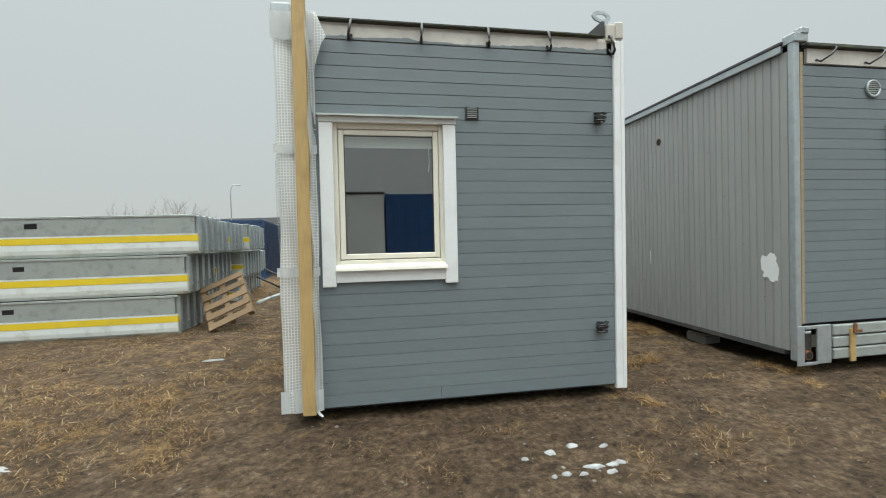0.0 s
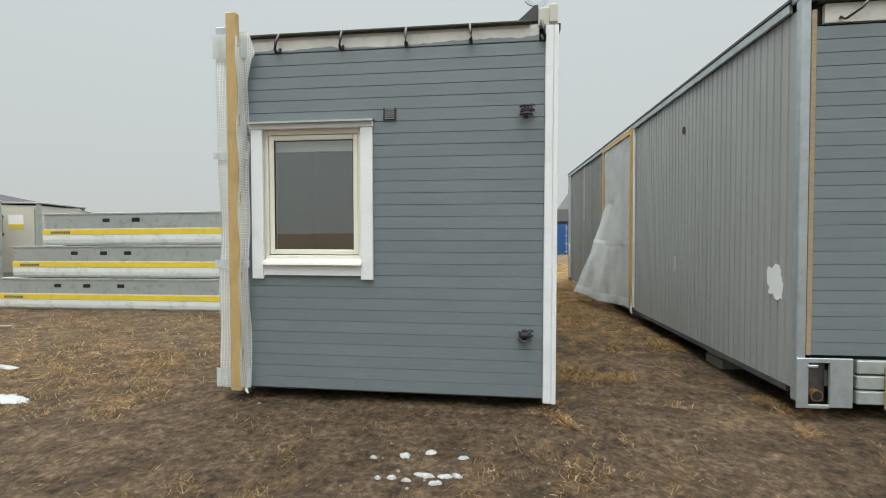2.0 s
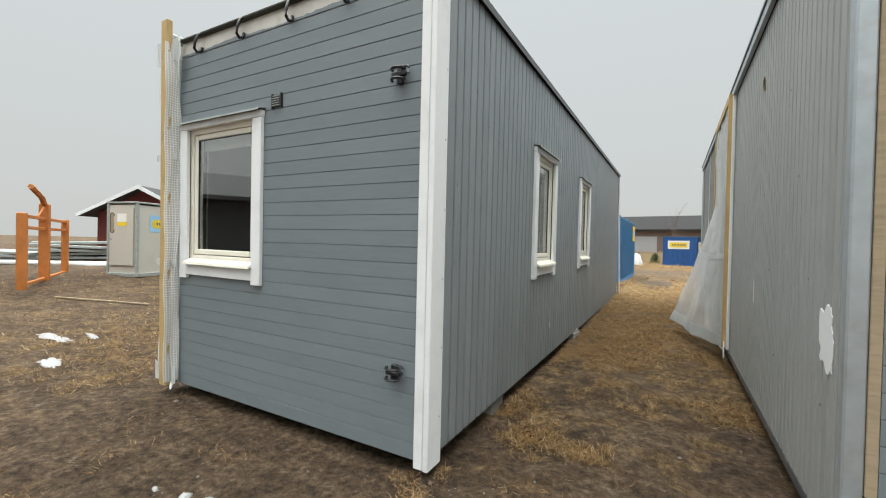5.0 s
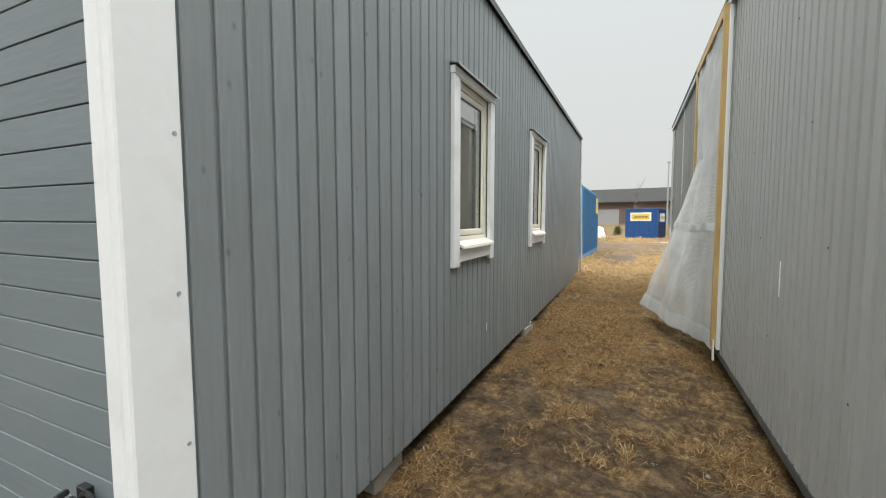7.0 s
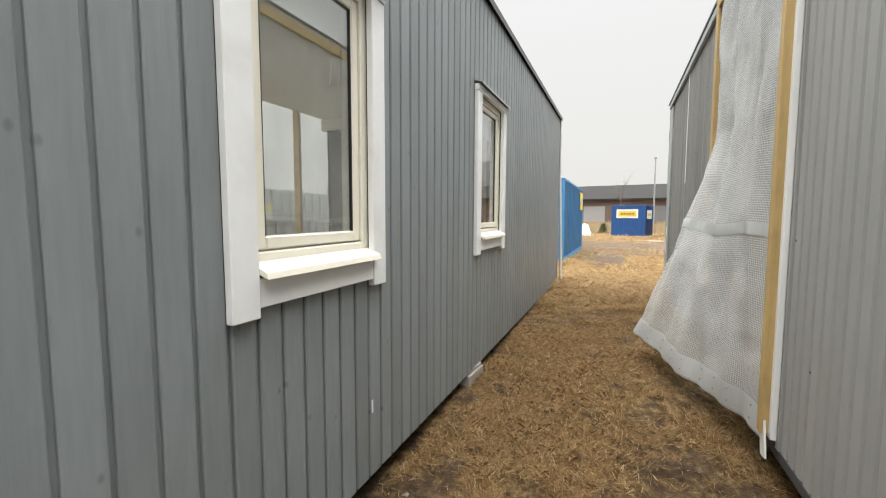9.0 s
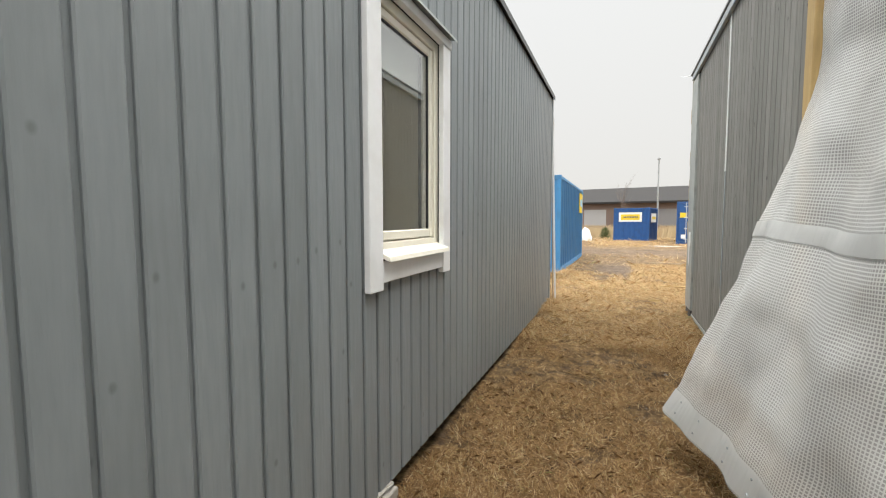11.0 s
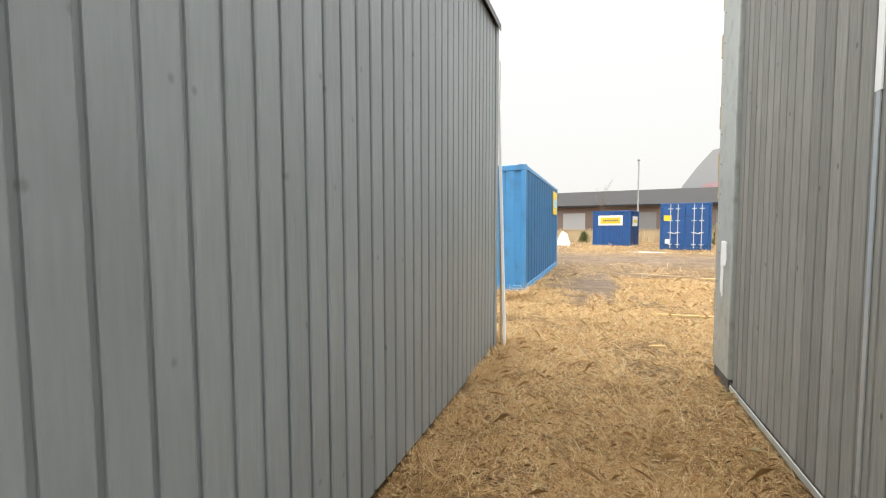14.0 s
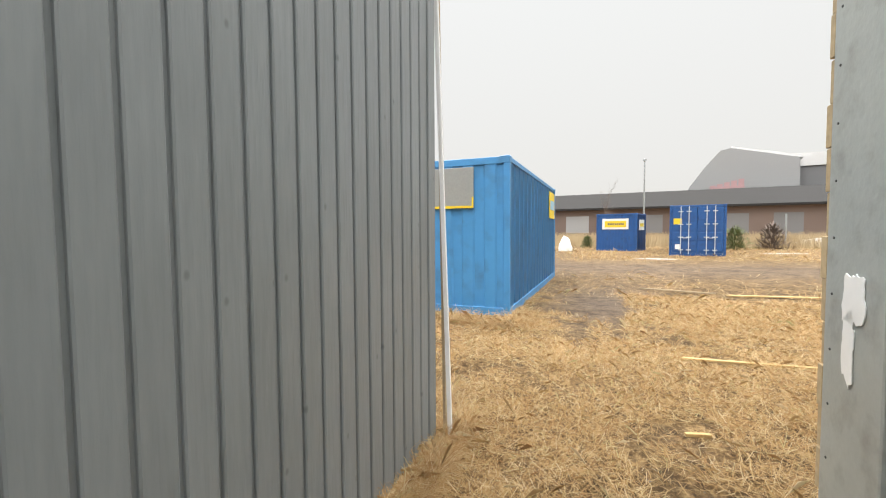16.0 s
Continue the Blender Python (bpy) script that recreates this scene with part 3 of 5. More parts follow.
# ---- the grey cabin that is walked round ----
def build_cabin_a():
    root = thing("site_cabin", pose(A_SIDE - 0.043, A_FRONT, -0.015, 0.5, 0.4, 0.15), "grey timber-clad site cabin with white corner trim, on blocks", "cabin")
    W, L = 3.22, A_LEN
    core, top = -0.03, 3.42
    # wall cores with true openings (window holes), 0.13 thick, behind the boards
    x0, x1 = -W + 0.30, -0.024
    wx0, wx1, wz0, wz1 = -2.87 + 0.10, -1.677 - 0.10, 1.26, 2.53
    y0, y1 = 0.024, 0.15
    part("front_wall", boxes(((x0, y0, 0.10), (wx0, y1, top)), ((wx1, y0, 0.10), (x1, y1, top)), ((wx0, y0, 0.10), (wx1, y1, wz0)), ((wx0, y0, wz1), (wx1, y1, top))), GAP, root, "dark sheathing behind the cladding")
    holes = [(5.832 - A_FRONT, 0.953), (8.32 - A_FRONT, 0.955)]
    spans, at = [], 0.15
    for hy, hw in holes:
        spans.append(((-0.15, at, 0.16), (-0.024, hy + 0.1, top)))
        spans.append(((-0.15, hy + 0.1, 0.16), (-0.024, hy + hw - 0.1, wz0)))
        spans.append(((-0.15, hy + 0.1, wz1), (-0.024, hy + hw - 0.1, top)))
        at = hy + hw - 0.1
    spans.append(((-0.15, at, 0.16), (-0.024, L - 0.03, top)))
    part("side_wall", boxes(*spans), GAP, root, "dark sheathing behind the cladding")
    part("rear_wall", box((-W, L - 0.13, 0.16), (-0.16, L - 0.03, top)), GREY_V, root)
    # inner lining
    lin = []
    for a, b in spans:
        lin.append(((-0.165, a[1], max(a[2], 0.30)), (-0.152, b[1], min(b[2], 2.95))))
    part("inner_lining", boxes(*lin), INNER, root)
    part("inner_lining", boxes(((x0, 0.152, 0.3), (wx0, 0.165, 2.95)), ((wx1, 0.152, 0.3), (-0.17, 0.165, 2.95)), ((wx0, 0.152, 0.3), (wx1, 0.165, wz0)), ((wx0, 0.152, wz1), (wx1, 0.165, 2.95))), INNER, root)
    part("inner_floor", box((-W + 0.05, 0.17, 0.25), (-0.17, L - 0.14, 0.30)), INFLOOR, root)
    part("inner_ceiling", box((-W + 0.05, 0.17, 2.96), (-0.17, L - 0.14, 3.0)), INNER, root)
    # partition with a dark doorway and a cream door
    py = 10.22 - A_FRONT
    part("partition", boxes(((-2.190, py, 0.3), (-0.17, py + 0.09, 2.95)), ((-W + 0.05, py, 2.78), (-2.190, py + 0.09, 2.95))), INNER, root)
    # added panels, their dark colour painting the doorway's unlit inside
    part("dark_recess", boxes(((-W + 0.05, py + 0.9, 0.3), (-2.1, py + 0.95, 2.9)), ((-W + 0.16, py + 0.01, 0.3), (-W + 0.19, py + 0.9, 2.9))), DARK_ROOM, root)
    part("door_casing", boxes(((-2.220, py - 0.02, 0.3), (-2.170, py - 0.002, 2.78)), ((-1.090, py - 0.02, 0.3), (-1.030, py - 0.002, 2.78)), ((-W + 0.1, py - 0.02, 2.78), (-1.030, py - 0.002, 2.85))), INNER, root)
    leaf = part("inner_door", box((-2.165, py - 0.03, 0.32), (-1.095, py - 0.004, 2.77), 0.003), INNER, root, "plain cream inner door with lever handle")
    hx, hz = -1.210, 1.42
    part("door_handle", add_tube(tube([(hx, py - 0.03, hz), (hx, py - 0.085, hz), (hx - 0.03, py - 0.092, hz), (hx - 0.14, py - 0.09, hz)], 0.010), [(hx, py - 0.03, hz), (hx, py - 0.04, hz)], 0.027, 14), CHROME, leaf, "chrome lever handle")
    part("lock_rose", tube([(hx, py - 0.03, hz - 0.13), (hx, py - 0.042, hz - 0.13)], 0.026, 14), CHROME, leaf)
    part("lock_strip", box((-1.125, py - 0.034, hz - 0.16), (-1.105, py - 0.0305, hz + 0.06)), BLACK, leaf)
    sheet = part("notice", box((-1.820, py - 0.034, 2.05), (-1.600, py - 0.0315, 2.35)), PAPER, leaf, "white printed notice sheet")
    part("notice_print", boxes(*[((-1.770, py - 0.036, 2.1 + 0.055 * k), (-1.670, py - 0.0345, 2.125 + 0.055 * k)) for k in range(4)]), PRINT, sheet)
    # added wall and lining shut light out of the front room, coloured dark
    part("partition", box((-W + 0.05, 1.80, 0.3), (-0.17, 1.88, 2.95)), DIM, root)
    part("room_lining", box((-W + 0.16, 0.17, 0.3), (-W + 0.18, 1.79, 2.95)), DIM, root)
    part("partition_post", box((-2.35, 3.9, 0.3), (-2.05, 4.02, 2.95)), INNER, root)
    # open long side: studs and milky wrap
    for k in range(9):
        part("stud", box((-W + 0.05, 0.3 + k * 1.12, 0.3), (-W + 0.15, 0.345 + k * 1.12, 2.95)), PINE, root)
    bm = bmesh.new()
    uvl = bm.loops.layers.uv.new("UVMap")
    n1, n2 = 60, 24
    grid = [[bm.verts.new((-W + 0.02 * math.sin(i * 0.9 + j * 0.35) - 0.01, 0.02 + (L - 0.05) * i / n1, 0.12 + (top - 0.1) * j / n2)) for j in range(n2 + 1)] for i in range(n1 + 1)]
    for i in range(n1):
        for j in range(n2):
            f = bm.faces.new((grid[i][j], grid[i][j + 1], grid[i + 1][j + 1], grid[i + 1][j]))
            for lp in f.loops:
                lp[uvl].uv = (lp.vert.co.y, lp.vert.co.z)
    part("side_wrap", bm, THIN_FILM, root, "milky reinforced plastic film over the open side", True)
    # roof
    part("roof", boxes(((-W, 0.03, 3.42), (-0.02, L - 0.02, 3.47)), ((-W + 0.1, 0.1, 3.47), (-0.1, L - 0.1, 3.50))), ROOF_FELT, root)
    part("roof_edge", boxes(((-W + 0.28, -0.05, 3.432), (-0.24, 0.03, 3.45)), bevel=0.004), ROOF_FELT, root, "mossy dark roof felt edge")
    part("roof_edge", boxes(((-0.03, 0.05, 3.43), (0.035, L, 3.455)), ((0.028, 0.05, 3.395), (0.035, L, 3.43))), FLASH, root)
    part("fascia", boxes(((-W + 0.28, -0.012, 3.285), (-0.16, 0.022, 3.40)), ((-W + 0.28, -0.002, 3.402), (-0.16, 0.022, 3.43)), bevel=0.003), BARE, root, "pale unpainted fascia board with a ragged paint edge")
    ragged = []
    for k in range(81):
        x = -W + 0.285 + (W - 0.45) * k / 80
        lift = 0.022 * (noise.noise(Vector((3.1 * x, 0.4, 1.0))) + 0.6 * noise.noise(Vector((17 * x, 1.4, 2.0)))) + 0.03 * max(0.0, (x + 0.75) / 0.6)
        ragged.append((x, 3.305 + lift))
    part("paint_edge", prism([(-W + 0.285, 3.283)] + ragged + [(-0.165, 3.283)], "y", -0.0145, -0.0125), GREY_H, root, "ragged brushed edge of grey paint on the fascia")
    # underframe
    part("underframe", boxes(((-W + 0.05, 0.02, 0.04), (-0.1, 0.14, 0.16)), ((-0.2, 0.14, 0.05), (-0.045, L - 0.03, 0.24)), ((-W + 0.05, 0.14, 0.05), (-W + 0.2, L - 0.03, 0.24)), ((-W + 0.2, 0.5, 0.14), (-0.2, L - 0.1, 0.24))), UNDER, root)
    # corner trims
    part("corner_trim", box((-0.108, -0.045, 0.025), (-0.038, -0.002, 3.40), 0.005), WHITE, root, "white painted corner board")
    part("corner_trim", boxes(((-0.036, -0.044, 0.02), (0.006, 0.133, 3.40)), bevel=0.006), WHITE, root, "white painted corner board")
    part("corner_trim", box((-0.02, L - 0.10, 0.10), (0.012, L - 0.002, 3.42), 0.004), GREY_V, root)
    for k in range(7):
        part("screw_head", tube([(0.006, 0.10 + 0.01 * (k % 2), 0.35 + 0.47 * k), (0.008, 0.10 + 0.01 * (k % 2), 0.35 + 0.47 * k)], 0.007, 8), GALV, root)
    # corner casting and lifting eye on the roof's corner
    part("corner_casting", boxes(((-0.17, -0.03, 3.40), (-0.02, 0.14, 3.56)), ((-0.08, -0.05, 3.42), (-0.005, 0.10, 3.58)), bevel=0.008), BOOTH, root, "dirty off-white corner casting")
    eye = bmesh.new()
    rim = [[], [], [], []]
    for k in range(24):
        a = 2 * math.pi * k / 24
        for q, (ra, rb, yy) in enumerate(((0.095, 0.055, 0.02), (0.055, 0.026, 0.02), (0.055, 0.026, 0.038), (0.095, 0.055, 0.038))):
            rim[q].append(eye.verts.new((-0.19 + ra * math.cos(a) - 0.35 * rb * math.sin(a), yy, 3.655 + rb * math.sin(a))))
    for k in range(24):
        for q in range(4):
            eye.faces.new((rim[q][k], rim[q][(k + 1) % 24], rim[(q + 1) % 4][(k + 1) % 24], rim[(q + 1) % 4][k]))
    add_box(eye, (-0.20, 0.015, 3.46), (-0.12, 0.045, 3.615), 0.004)
    bmesh.ops.recalc_face_normals(eye, faces=eye.faces)
    part("lifting_eye", eye, GALV, root, "flat galvanised lifting eye plate")
    for zz in (3.47, 3.52):
        part("rusty_bolt", tube([(-0.16, 0.012, zz), (-0.16, -0.004, zz)], 0.013, 6), RUST, root)
    part("corner_plate", prism([(-0.36, 3.46), (-0.17, 3.46), (-0.17, 3.60), (-0.2, 3.60)], "y", 0.0, 0.05), UNDER, root)
    # hooks under the roof edge
    for x in (-2.575, -1.96, -1.355, -0.775, -0.145):
        lean = 0.02 * (x + 1.4)
        hook = tube([(x, -0.03, 3.445), (x, -0.06, 3.425), (x + lean * 0.6, -0.085, 3.35), (x + lean, -0.085, 3.29), (x + lean, -0.06, 3.265), (x + lean * 0.8, -0.03, 3.28), (x, -0.022, 3.32)], 0.013, 8)
        part("gutter_hook", hook, BLACK, root, "bent black steel gutter hook", True)
    part("paint_fleck", box((0.0005, 2.975, 0.45), (0.002, 2.99, 0.52)), TAPE, root)
    # vent
    vent = part("wall_vent", boxes(((-1.575, -0.04, 2.61), (-1.56, -0.022, 2.725)), ((-1.47, -0.04, 2.61), (-1.455, -0.022, 2.725)), ((-1.56, -0.028, 2.615), (-1.47, -0.023, 2.72))), BLACK, root)
    for k in range(5):
        part("slat", box((-1.56, -0.045, 2.625 + 0.019 * k), (-1.47, -0.029, 2.632 + 0.019 * k)), SIGNGREY, vent)
    # black cable brackets
    for zz in (2.655, 0.64):
        br = bmesh.new()
        add_box(br, (-0.30, -0.05, zz - 0.055), (-0.255, -0.022, zz + 0.055), 0.004)
        add_box(br, (-0.325, -0.08, zz - 0.012), (-0.215, -0.045, zz + 0.016), 0.004)
        for s in (-1, 1):
            add_tube(br, [(-0.275 + 0.05 * math.cos(a), -0.06 - 0.05 * math.sin(a), zz + s * 0.035) for a in [math.pi * (k / 8) for k in range(9)]], 0.010, 6)
            add_tube(br, [(-0.225 + 0.035 * math.cos(a), -0.055, zz + s * 0.02 + 0.035 * math.sin(a)) for a in [math.pi * (0.2 + k / 8) for k in range(8)]], 0.008, 6)
        part("cable_bracket", br, BLACK, root, "black steel cable bracket")
    # windows
    build_window(root, (-2.87, -0.022, 0), 0, 1.193, 1.165, 2.555, 0.12)
    for (hy, hw), b in zip(holes, (0.16, 0.22)):
        build_window(root, (0.0, hy, 0), 90, hw, 1.172, 2.55, b)
    # front boards, cut round the window
    cache = {}

    def board(a, b, z, pitch=0.1105):
        key = (round(b - a, 3), pitch)
        if key not in cache:
            cache[key] = mesh_of("board", plank_h(b - a, pitch), GREY_H)
        piece("board", cache[key], root, (a, 0.0, z))

    for k in range(29):
        z = 0.0635 + 0.1105 * k
        if k == 0:
            board(-2.95, -1.85, z)
            board(-1.846, -0.110, z)
        elif z + 0.1105 > 1.18 and z < 2.54:
            board(-2.95, -2.86, z)
            board(-1.69, -0.110, z)
        else:
            board(-2.95, -0.110, z)
    # side boards, cut at the windows
    vcache = {}

    def upright(y, z0, z1):
        key = round(z1 - z0, 3)
        if key not in vcache:
            vcache[key] = mesh_of("board", plank_v(z1 - z0), GREY_V)
        piece("board", vcache[key], root, (-0.022, y, z0))

    y = 0.129
    while y < L - 0.13:
        hole = [h for h in holes if y > h[0] - 0.004 and y + 0.1175 < h[0] + h[1] + 0.004]
        if hole:
            upright(y, 0.105, 1.19)
            upright(y, 2.575, 3.40)
        else:
            upright(y, 0.105, 3.40)
        y += 0.1175
    # wrapped corner beside the window
    bm = bmesh.new()
    uvl = bm.loops.layers.uv.new("UVMap")
    n1, n2 = 16, 60
    rows = []
    for j in range(n2 + 1):
        v = j / n2
        z = 0.08 + 3.40 * v
        row = []
        for i in range(n1 + 1):
            u = i / n1
            x = -3.225 + 0.33 * u + (0.03 if v > 0.93 else 0) * u
            flap = 0.09 * max(0.0, 1 - abs(v - 0.93) / 0.07) * max(0.0, (u - 0.75) / 0.25)
            yy = -0.05 - 0.022 * math.sin(5 * u + 9 * v) - 0.010 * math.sin(23 * v + 7 * u) * (1.6 - v) - 0.5 * flap + (0.05 if i == 0 else 0)
            row.append(bm.verts.new((x + flap + 0.006 * math.sin(17 * v), yy, z)))
        rows.append(row)
    for j in range(n2):
        for i in range(n1):
            f = bm.faces.new((rows[j][i], rows[j][i + 1], rows[j + 1][i + 1], rows[j + 1][i]))
            for lp in f.loops:
                lp[uvl].uv = (lp.vert.co.x, lp.vert.co.z)
    wrap = part("corner_wrap", bm, WRAP, root, "white reinforced plastic wrapped round the cabin corner", True)
    for z0, z1 in ((0.07, 0.26), (1.235, 1.31), (2.27, 2.345), (3.22, 3.45)):
        bm = bmesh.new()
        pa, pb = [], []
        for i in range(15):
            x = -3.235 + 0.35 * i / 14
            yy = -0.085 - 0.008 * math.sin(3 * i * 0.4)
            pa.append(bm.verts.new((x, yy, z0 + 0.004 * math.sin(i))))
            pb.append(bm.verts.new((x, yy, z1 + 0.004 * math.cos(i * 1.3))))
        for i in range(14):
            bm.faces.new((pa[i], pa[i + 1], pb[i + 1], pb[i]))
        bmesh.ops.solidify(bm, geom=bm.faces[:], thickness=0.003)
        part("tape_band", bm, TAPE, wrap)
    part("batten", box((-3.05, -0.145, 0.06), (-2.942, -0.095, 3.62), 0.005), PINE, root, "upright yellow pine batten holding the wrap")
    bm = bmesh.new()
    uvl = bm.loops.layers.uv.new("UVMap")
    cols = [[bm.verts.new((-2.932 + 0.012 * math.sin(0.7 * j + i), -0.015 - 0.05 * i, 0.1 + 3.3 * j / 40)) for j in range(41)] for i in range(4)]
    for i in range(3):
        for j in range(40):
            f = bm.faces.new((cols[i][j], cols[i + 1][j], cols[i + 1][j + 1], cols[i][j + 1]))
            for lp in f.loops:
                lp[uvl].uv = (lp.vert.co.y, lp.vert.co.z)
    part("wrap_edge", bm, WRAP, root, "loose edge of the plastic wrap", True)
    part("wrap_tail", tube([(-2.95, -0.07, 0.09), (-2.92, -0.10, 0.05), (-2.89, -0.12, 0.035)], 0.012, 6, [0.016, 0.012, 0.008]), TAPE, root)
    part("corner_casting", boxes(((-W - 0.02, -0.02, 3.47), (-W + 0.14, 0.12, 3.56)), bevel=0.01), GALV, root)
    return root


build_cabin_a()


# ---- the neighbouring cabin, its side half panelled, half open under a loose plastic sheet ----
def build_cabin_b():
    root = thing("site_cabin", pose(B_SIDE, B_FRONT, 0.0, 0.25, 0, 0.3), "weathered grey site cabin with an opening under loose plastic", "cabin")
    L, W, z0, top = B_LEN, 3.0, 0.17, 3.50
    p0, p1 = 3.95, 5.79
    part("side_wall", boxes(((0.024, 0.1, z0), (0.12, p0, top)), ((0.024, p1, z0), (0.12, L - 0.2, top)), ((0.024, p0, 3.3), (0.12, p1, top))), GAP, root, "dark sheathing behind the cladding")
    part("front_wall", box((0.12, 0.024, 0.45), (W, 0.12, top)), GAP, root, "dark sheathing behind the cladding")
    part("rear_wall", box((0.12, L - 0.12, z0), (W, L, top)), WEATHERED, root)
    part("far_wall", box((W - 0.1, 0.12, z0), (W, L - 0.12, top)), INNER, root)
    part("inner_floor", box((0.12, 0.12, z0 + 0.02), (W - 0.1, L - 0.12, z0 + 0.16)), INFLOOR, root)
    for q in (p0 - 0.1, p1 + 0.02):
        part("partition", box((0.12, q, 0.3), (W - 0.1, q + 0.08, 3.3)), PINE_OLD, root)
    part("roof", boxes(((-0.01, 0.05, top), (W, L, top + 0.05))), ROOF_FELT, root)
    part("roof_edge", boxes(((-0.035, 0.10, 3.44), (0.0, L - 0.05, 3.52)), bevel=0.004), GALV, root, "pale metal roof edge rail")
    part("roof_edge", boxes(((-0.045, 0.08, 3.525), (0.03, L, 3.55))), FLASH, root)
    part("underframe", boxes(((0.004, 0.12, z0 - 0.03), (0.12, L - 0.12, z0 + 0.024)), ((0.2, 0.5, z0 - 0.05), (W, L - 0.2, z0 + 0.02))), UNDER, root)
    # steel corner post and front details
    part("corner_post", boxes(((-0.012, -0.03, 0.10), (0.06, 0.045, 3.56)), bevel=0.008), GALV, root, "galvanised steel corner post")
    part("corner_casting", boxes(((-0.02, -0.05, 3.50), (0.15, 0.10, 3.60)), ((0.05, -0.06, 3.58), (0.15, 0.03, 3.65)), bevel=0.01), GALV, root)
    part("corner_casting", boxes(((-0.02, -0.045, 0.05), (0.075, -0.032, 0.48)), ((0.24, -0.045, 0.06), (0.42, -0.02, 0.48)), ((0.075, -0.045, 0.05), (0.24, -0.03, 0.085)), ((0.075, -0.045, 0.44), (0.24, -0.03, 0.48)), ((0.06, -0.06, 0.40), (0.14, -0.046, 0.425)), bevel=0.005), GALV, root, "worn steel corner casting with an open pocket")
    part("pocket", box((0.07, 0.03, 0.08), (0.25, 0.06, 0.45)), UNDER, root)
    part("pipe_end", tube([(0.16, -0.02, 0.15), (0.16, 0.028, 0.15)], 0.05, 16), RUST, root, "rusty pipe end in the corner pocket")
    # black disc paints the shaded bore of the pipe
    part("pipe_bore", tube([(0.16, -0.022, 0.15), (0.16, -0.0205, 0.15)], 0.04, 16), GAP, root)
    part("wood_edge", box((0.063, -0.028, 0.5), (0.103, -0.002, 3.40), 0.003), PINE_OLD, root)
    for k in range(3):
        part("skirt_rail", box((0.46, -0.035, 0.09 + 0.13 * k), (W, 0.02, 0.205 + 0.13 * k), 0.01), GALV_W, root)
    part("yellow_batten", box((0.66, -0.06, 0.06), (0.73, -0.037, 0.42), 0.004), PINE, root)
    part("rusty_latch", boxes(((0.68, -0.08, 0.38), (0.72, -0.06, 0.48)), ((0.70, -0.085, 0.38), (0.78, -0.065, 0.41)), bevel=0.004), RUST, root)
    part("fascia", box((0.17, -0.015, 3.29), (W, 0.02, 3.45), 0.003), BARE, root, "pale unpainted fascia board")
    part("roof_edge", box((0.14, -0.06, 3.46), (W, 0.03, 3.49), 0.003), ROOF_FELT, root)
    for x in (0.28, 0.92, 1.56):
        part("gutter_hook", tube([(x, -0.02, 3.33), (x + 0.02, -0.05, 3.30), (x + 0.10, -0.10, 3.36), (x + 0.16, -0.10, 3.43), (x + 0.18, -0.06, 3.46)], 0.011, 8), BLACK, root, "bent black steel gutter hook", True)
    # round vent
    ring = [(1.01 + 0.085 * math.cos(a), -0.035, 3.04 + 0.085 * math.sin(a)) for a in [2 * math.pi * k / 24 for k in range(25)]]
    vent = part("round_vent", tube(ring, 0.014, 8), GALV, root, "round louvred wall vent", True)
    part("vent_back", tube([(1.01, -0.024, 3.04), (1.01, -0.028, 3.04)], 0.085, 20), BLACK, vent)
    for k in range(7):
        hw = math.sqrt(max(0.0, 0.08 ** 2 - (0.021 * (k - 3)) ** 2))
        part("slat", box((1.01 - hw, -0.042, 3.034 + 0.021 * (k - 3)), (1.01 + hw, -0.03, 3.044 + 0.021 * (k - 3))), GALV_W, vent)
    build_window(root, (1.2, -0.022, 0), 0, 1.2, 1.15, 2.57, 0.1)
    cache = {}
    for k in range(25):
        z = 0.50 + 0.1105 * k
        if z > 3.22:
            break
        for a, b in (((0.106, 1.2), (2.4, W)) if z + 0.11 > 1.17 and z < 2.55 else ((0.106, W),)):
            key = round(b - a, 3)
            if key not in cache:
                cache[key] = mesh_of("board", plank_h(b - a), GREY_H)
            piece("board", cache[key], root, (a, 0.0, z))
    # ribbed panel, in pairs of narrow ribs
    rib = mesh_of("panel_rib", prism([(0.0, 0.0), (-0.006, 0.0), (-0.006, 0.010), (-0.016, 0.016), (-0.016, 0.082), (-0.006, 0.088), (-0.006, 0.096), (0.0, 0.096)], "z", 0, 3.245), PANEL)
    y = 0.05
    while y < p0 - 0.10:
        piece("panel_rib", rib, root, (0.024, y, 0.195))
        y += 0.096
    part("panel_end", box((-0.002, y, 0.195), (0.024, p0 - 0.01, 3.44)), PANEL, root)
    # no opening is cut: a black disc paints the hole's dark inside
    hole = part("pipe_hole", tube([(0.012, 2.1, 2.945), (0.006, 2.1, 2.945)], 0.052, 20), GAP, root, "black disc painting the dark inside of a round hole")
    part("hole_rim", tube([(0.006, 2.1 + 0.056 * math.cos(a), 2.945 + 0.056 * math.sin(a)) for a in [2 * math.pi * k / 20 for k in range(21)]], 0.006, 6), PINE_OLD, hole)
    # torn white patches of tape
    def torn(cy, cz, w, h, seed):
        """A ragged outline, longer below than above."""
        out = []
        for k in range(40):
            a = 2 * math.pi * k / 40
            e = 1 + 0.35 * noise.noise(Vector((1.2 * math.cos(a), 1.2 * math.sin(a), seed))) + 0.22 * noise.noise(Vector((5 * math.cos(a), 5 * math.sin(a), seed + 0.5)))
            sq = 1 / max(abs(math.cos(a)), abs(math.sin(a))) ** 0.6
            out.append((cy + 0.5 * w * e * sq * math.cos(a), cz + 0.5 * h * e * sq * math.sin(a)))
        return out
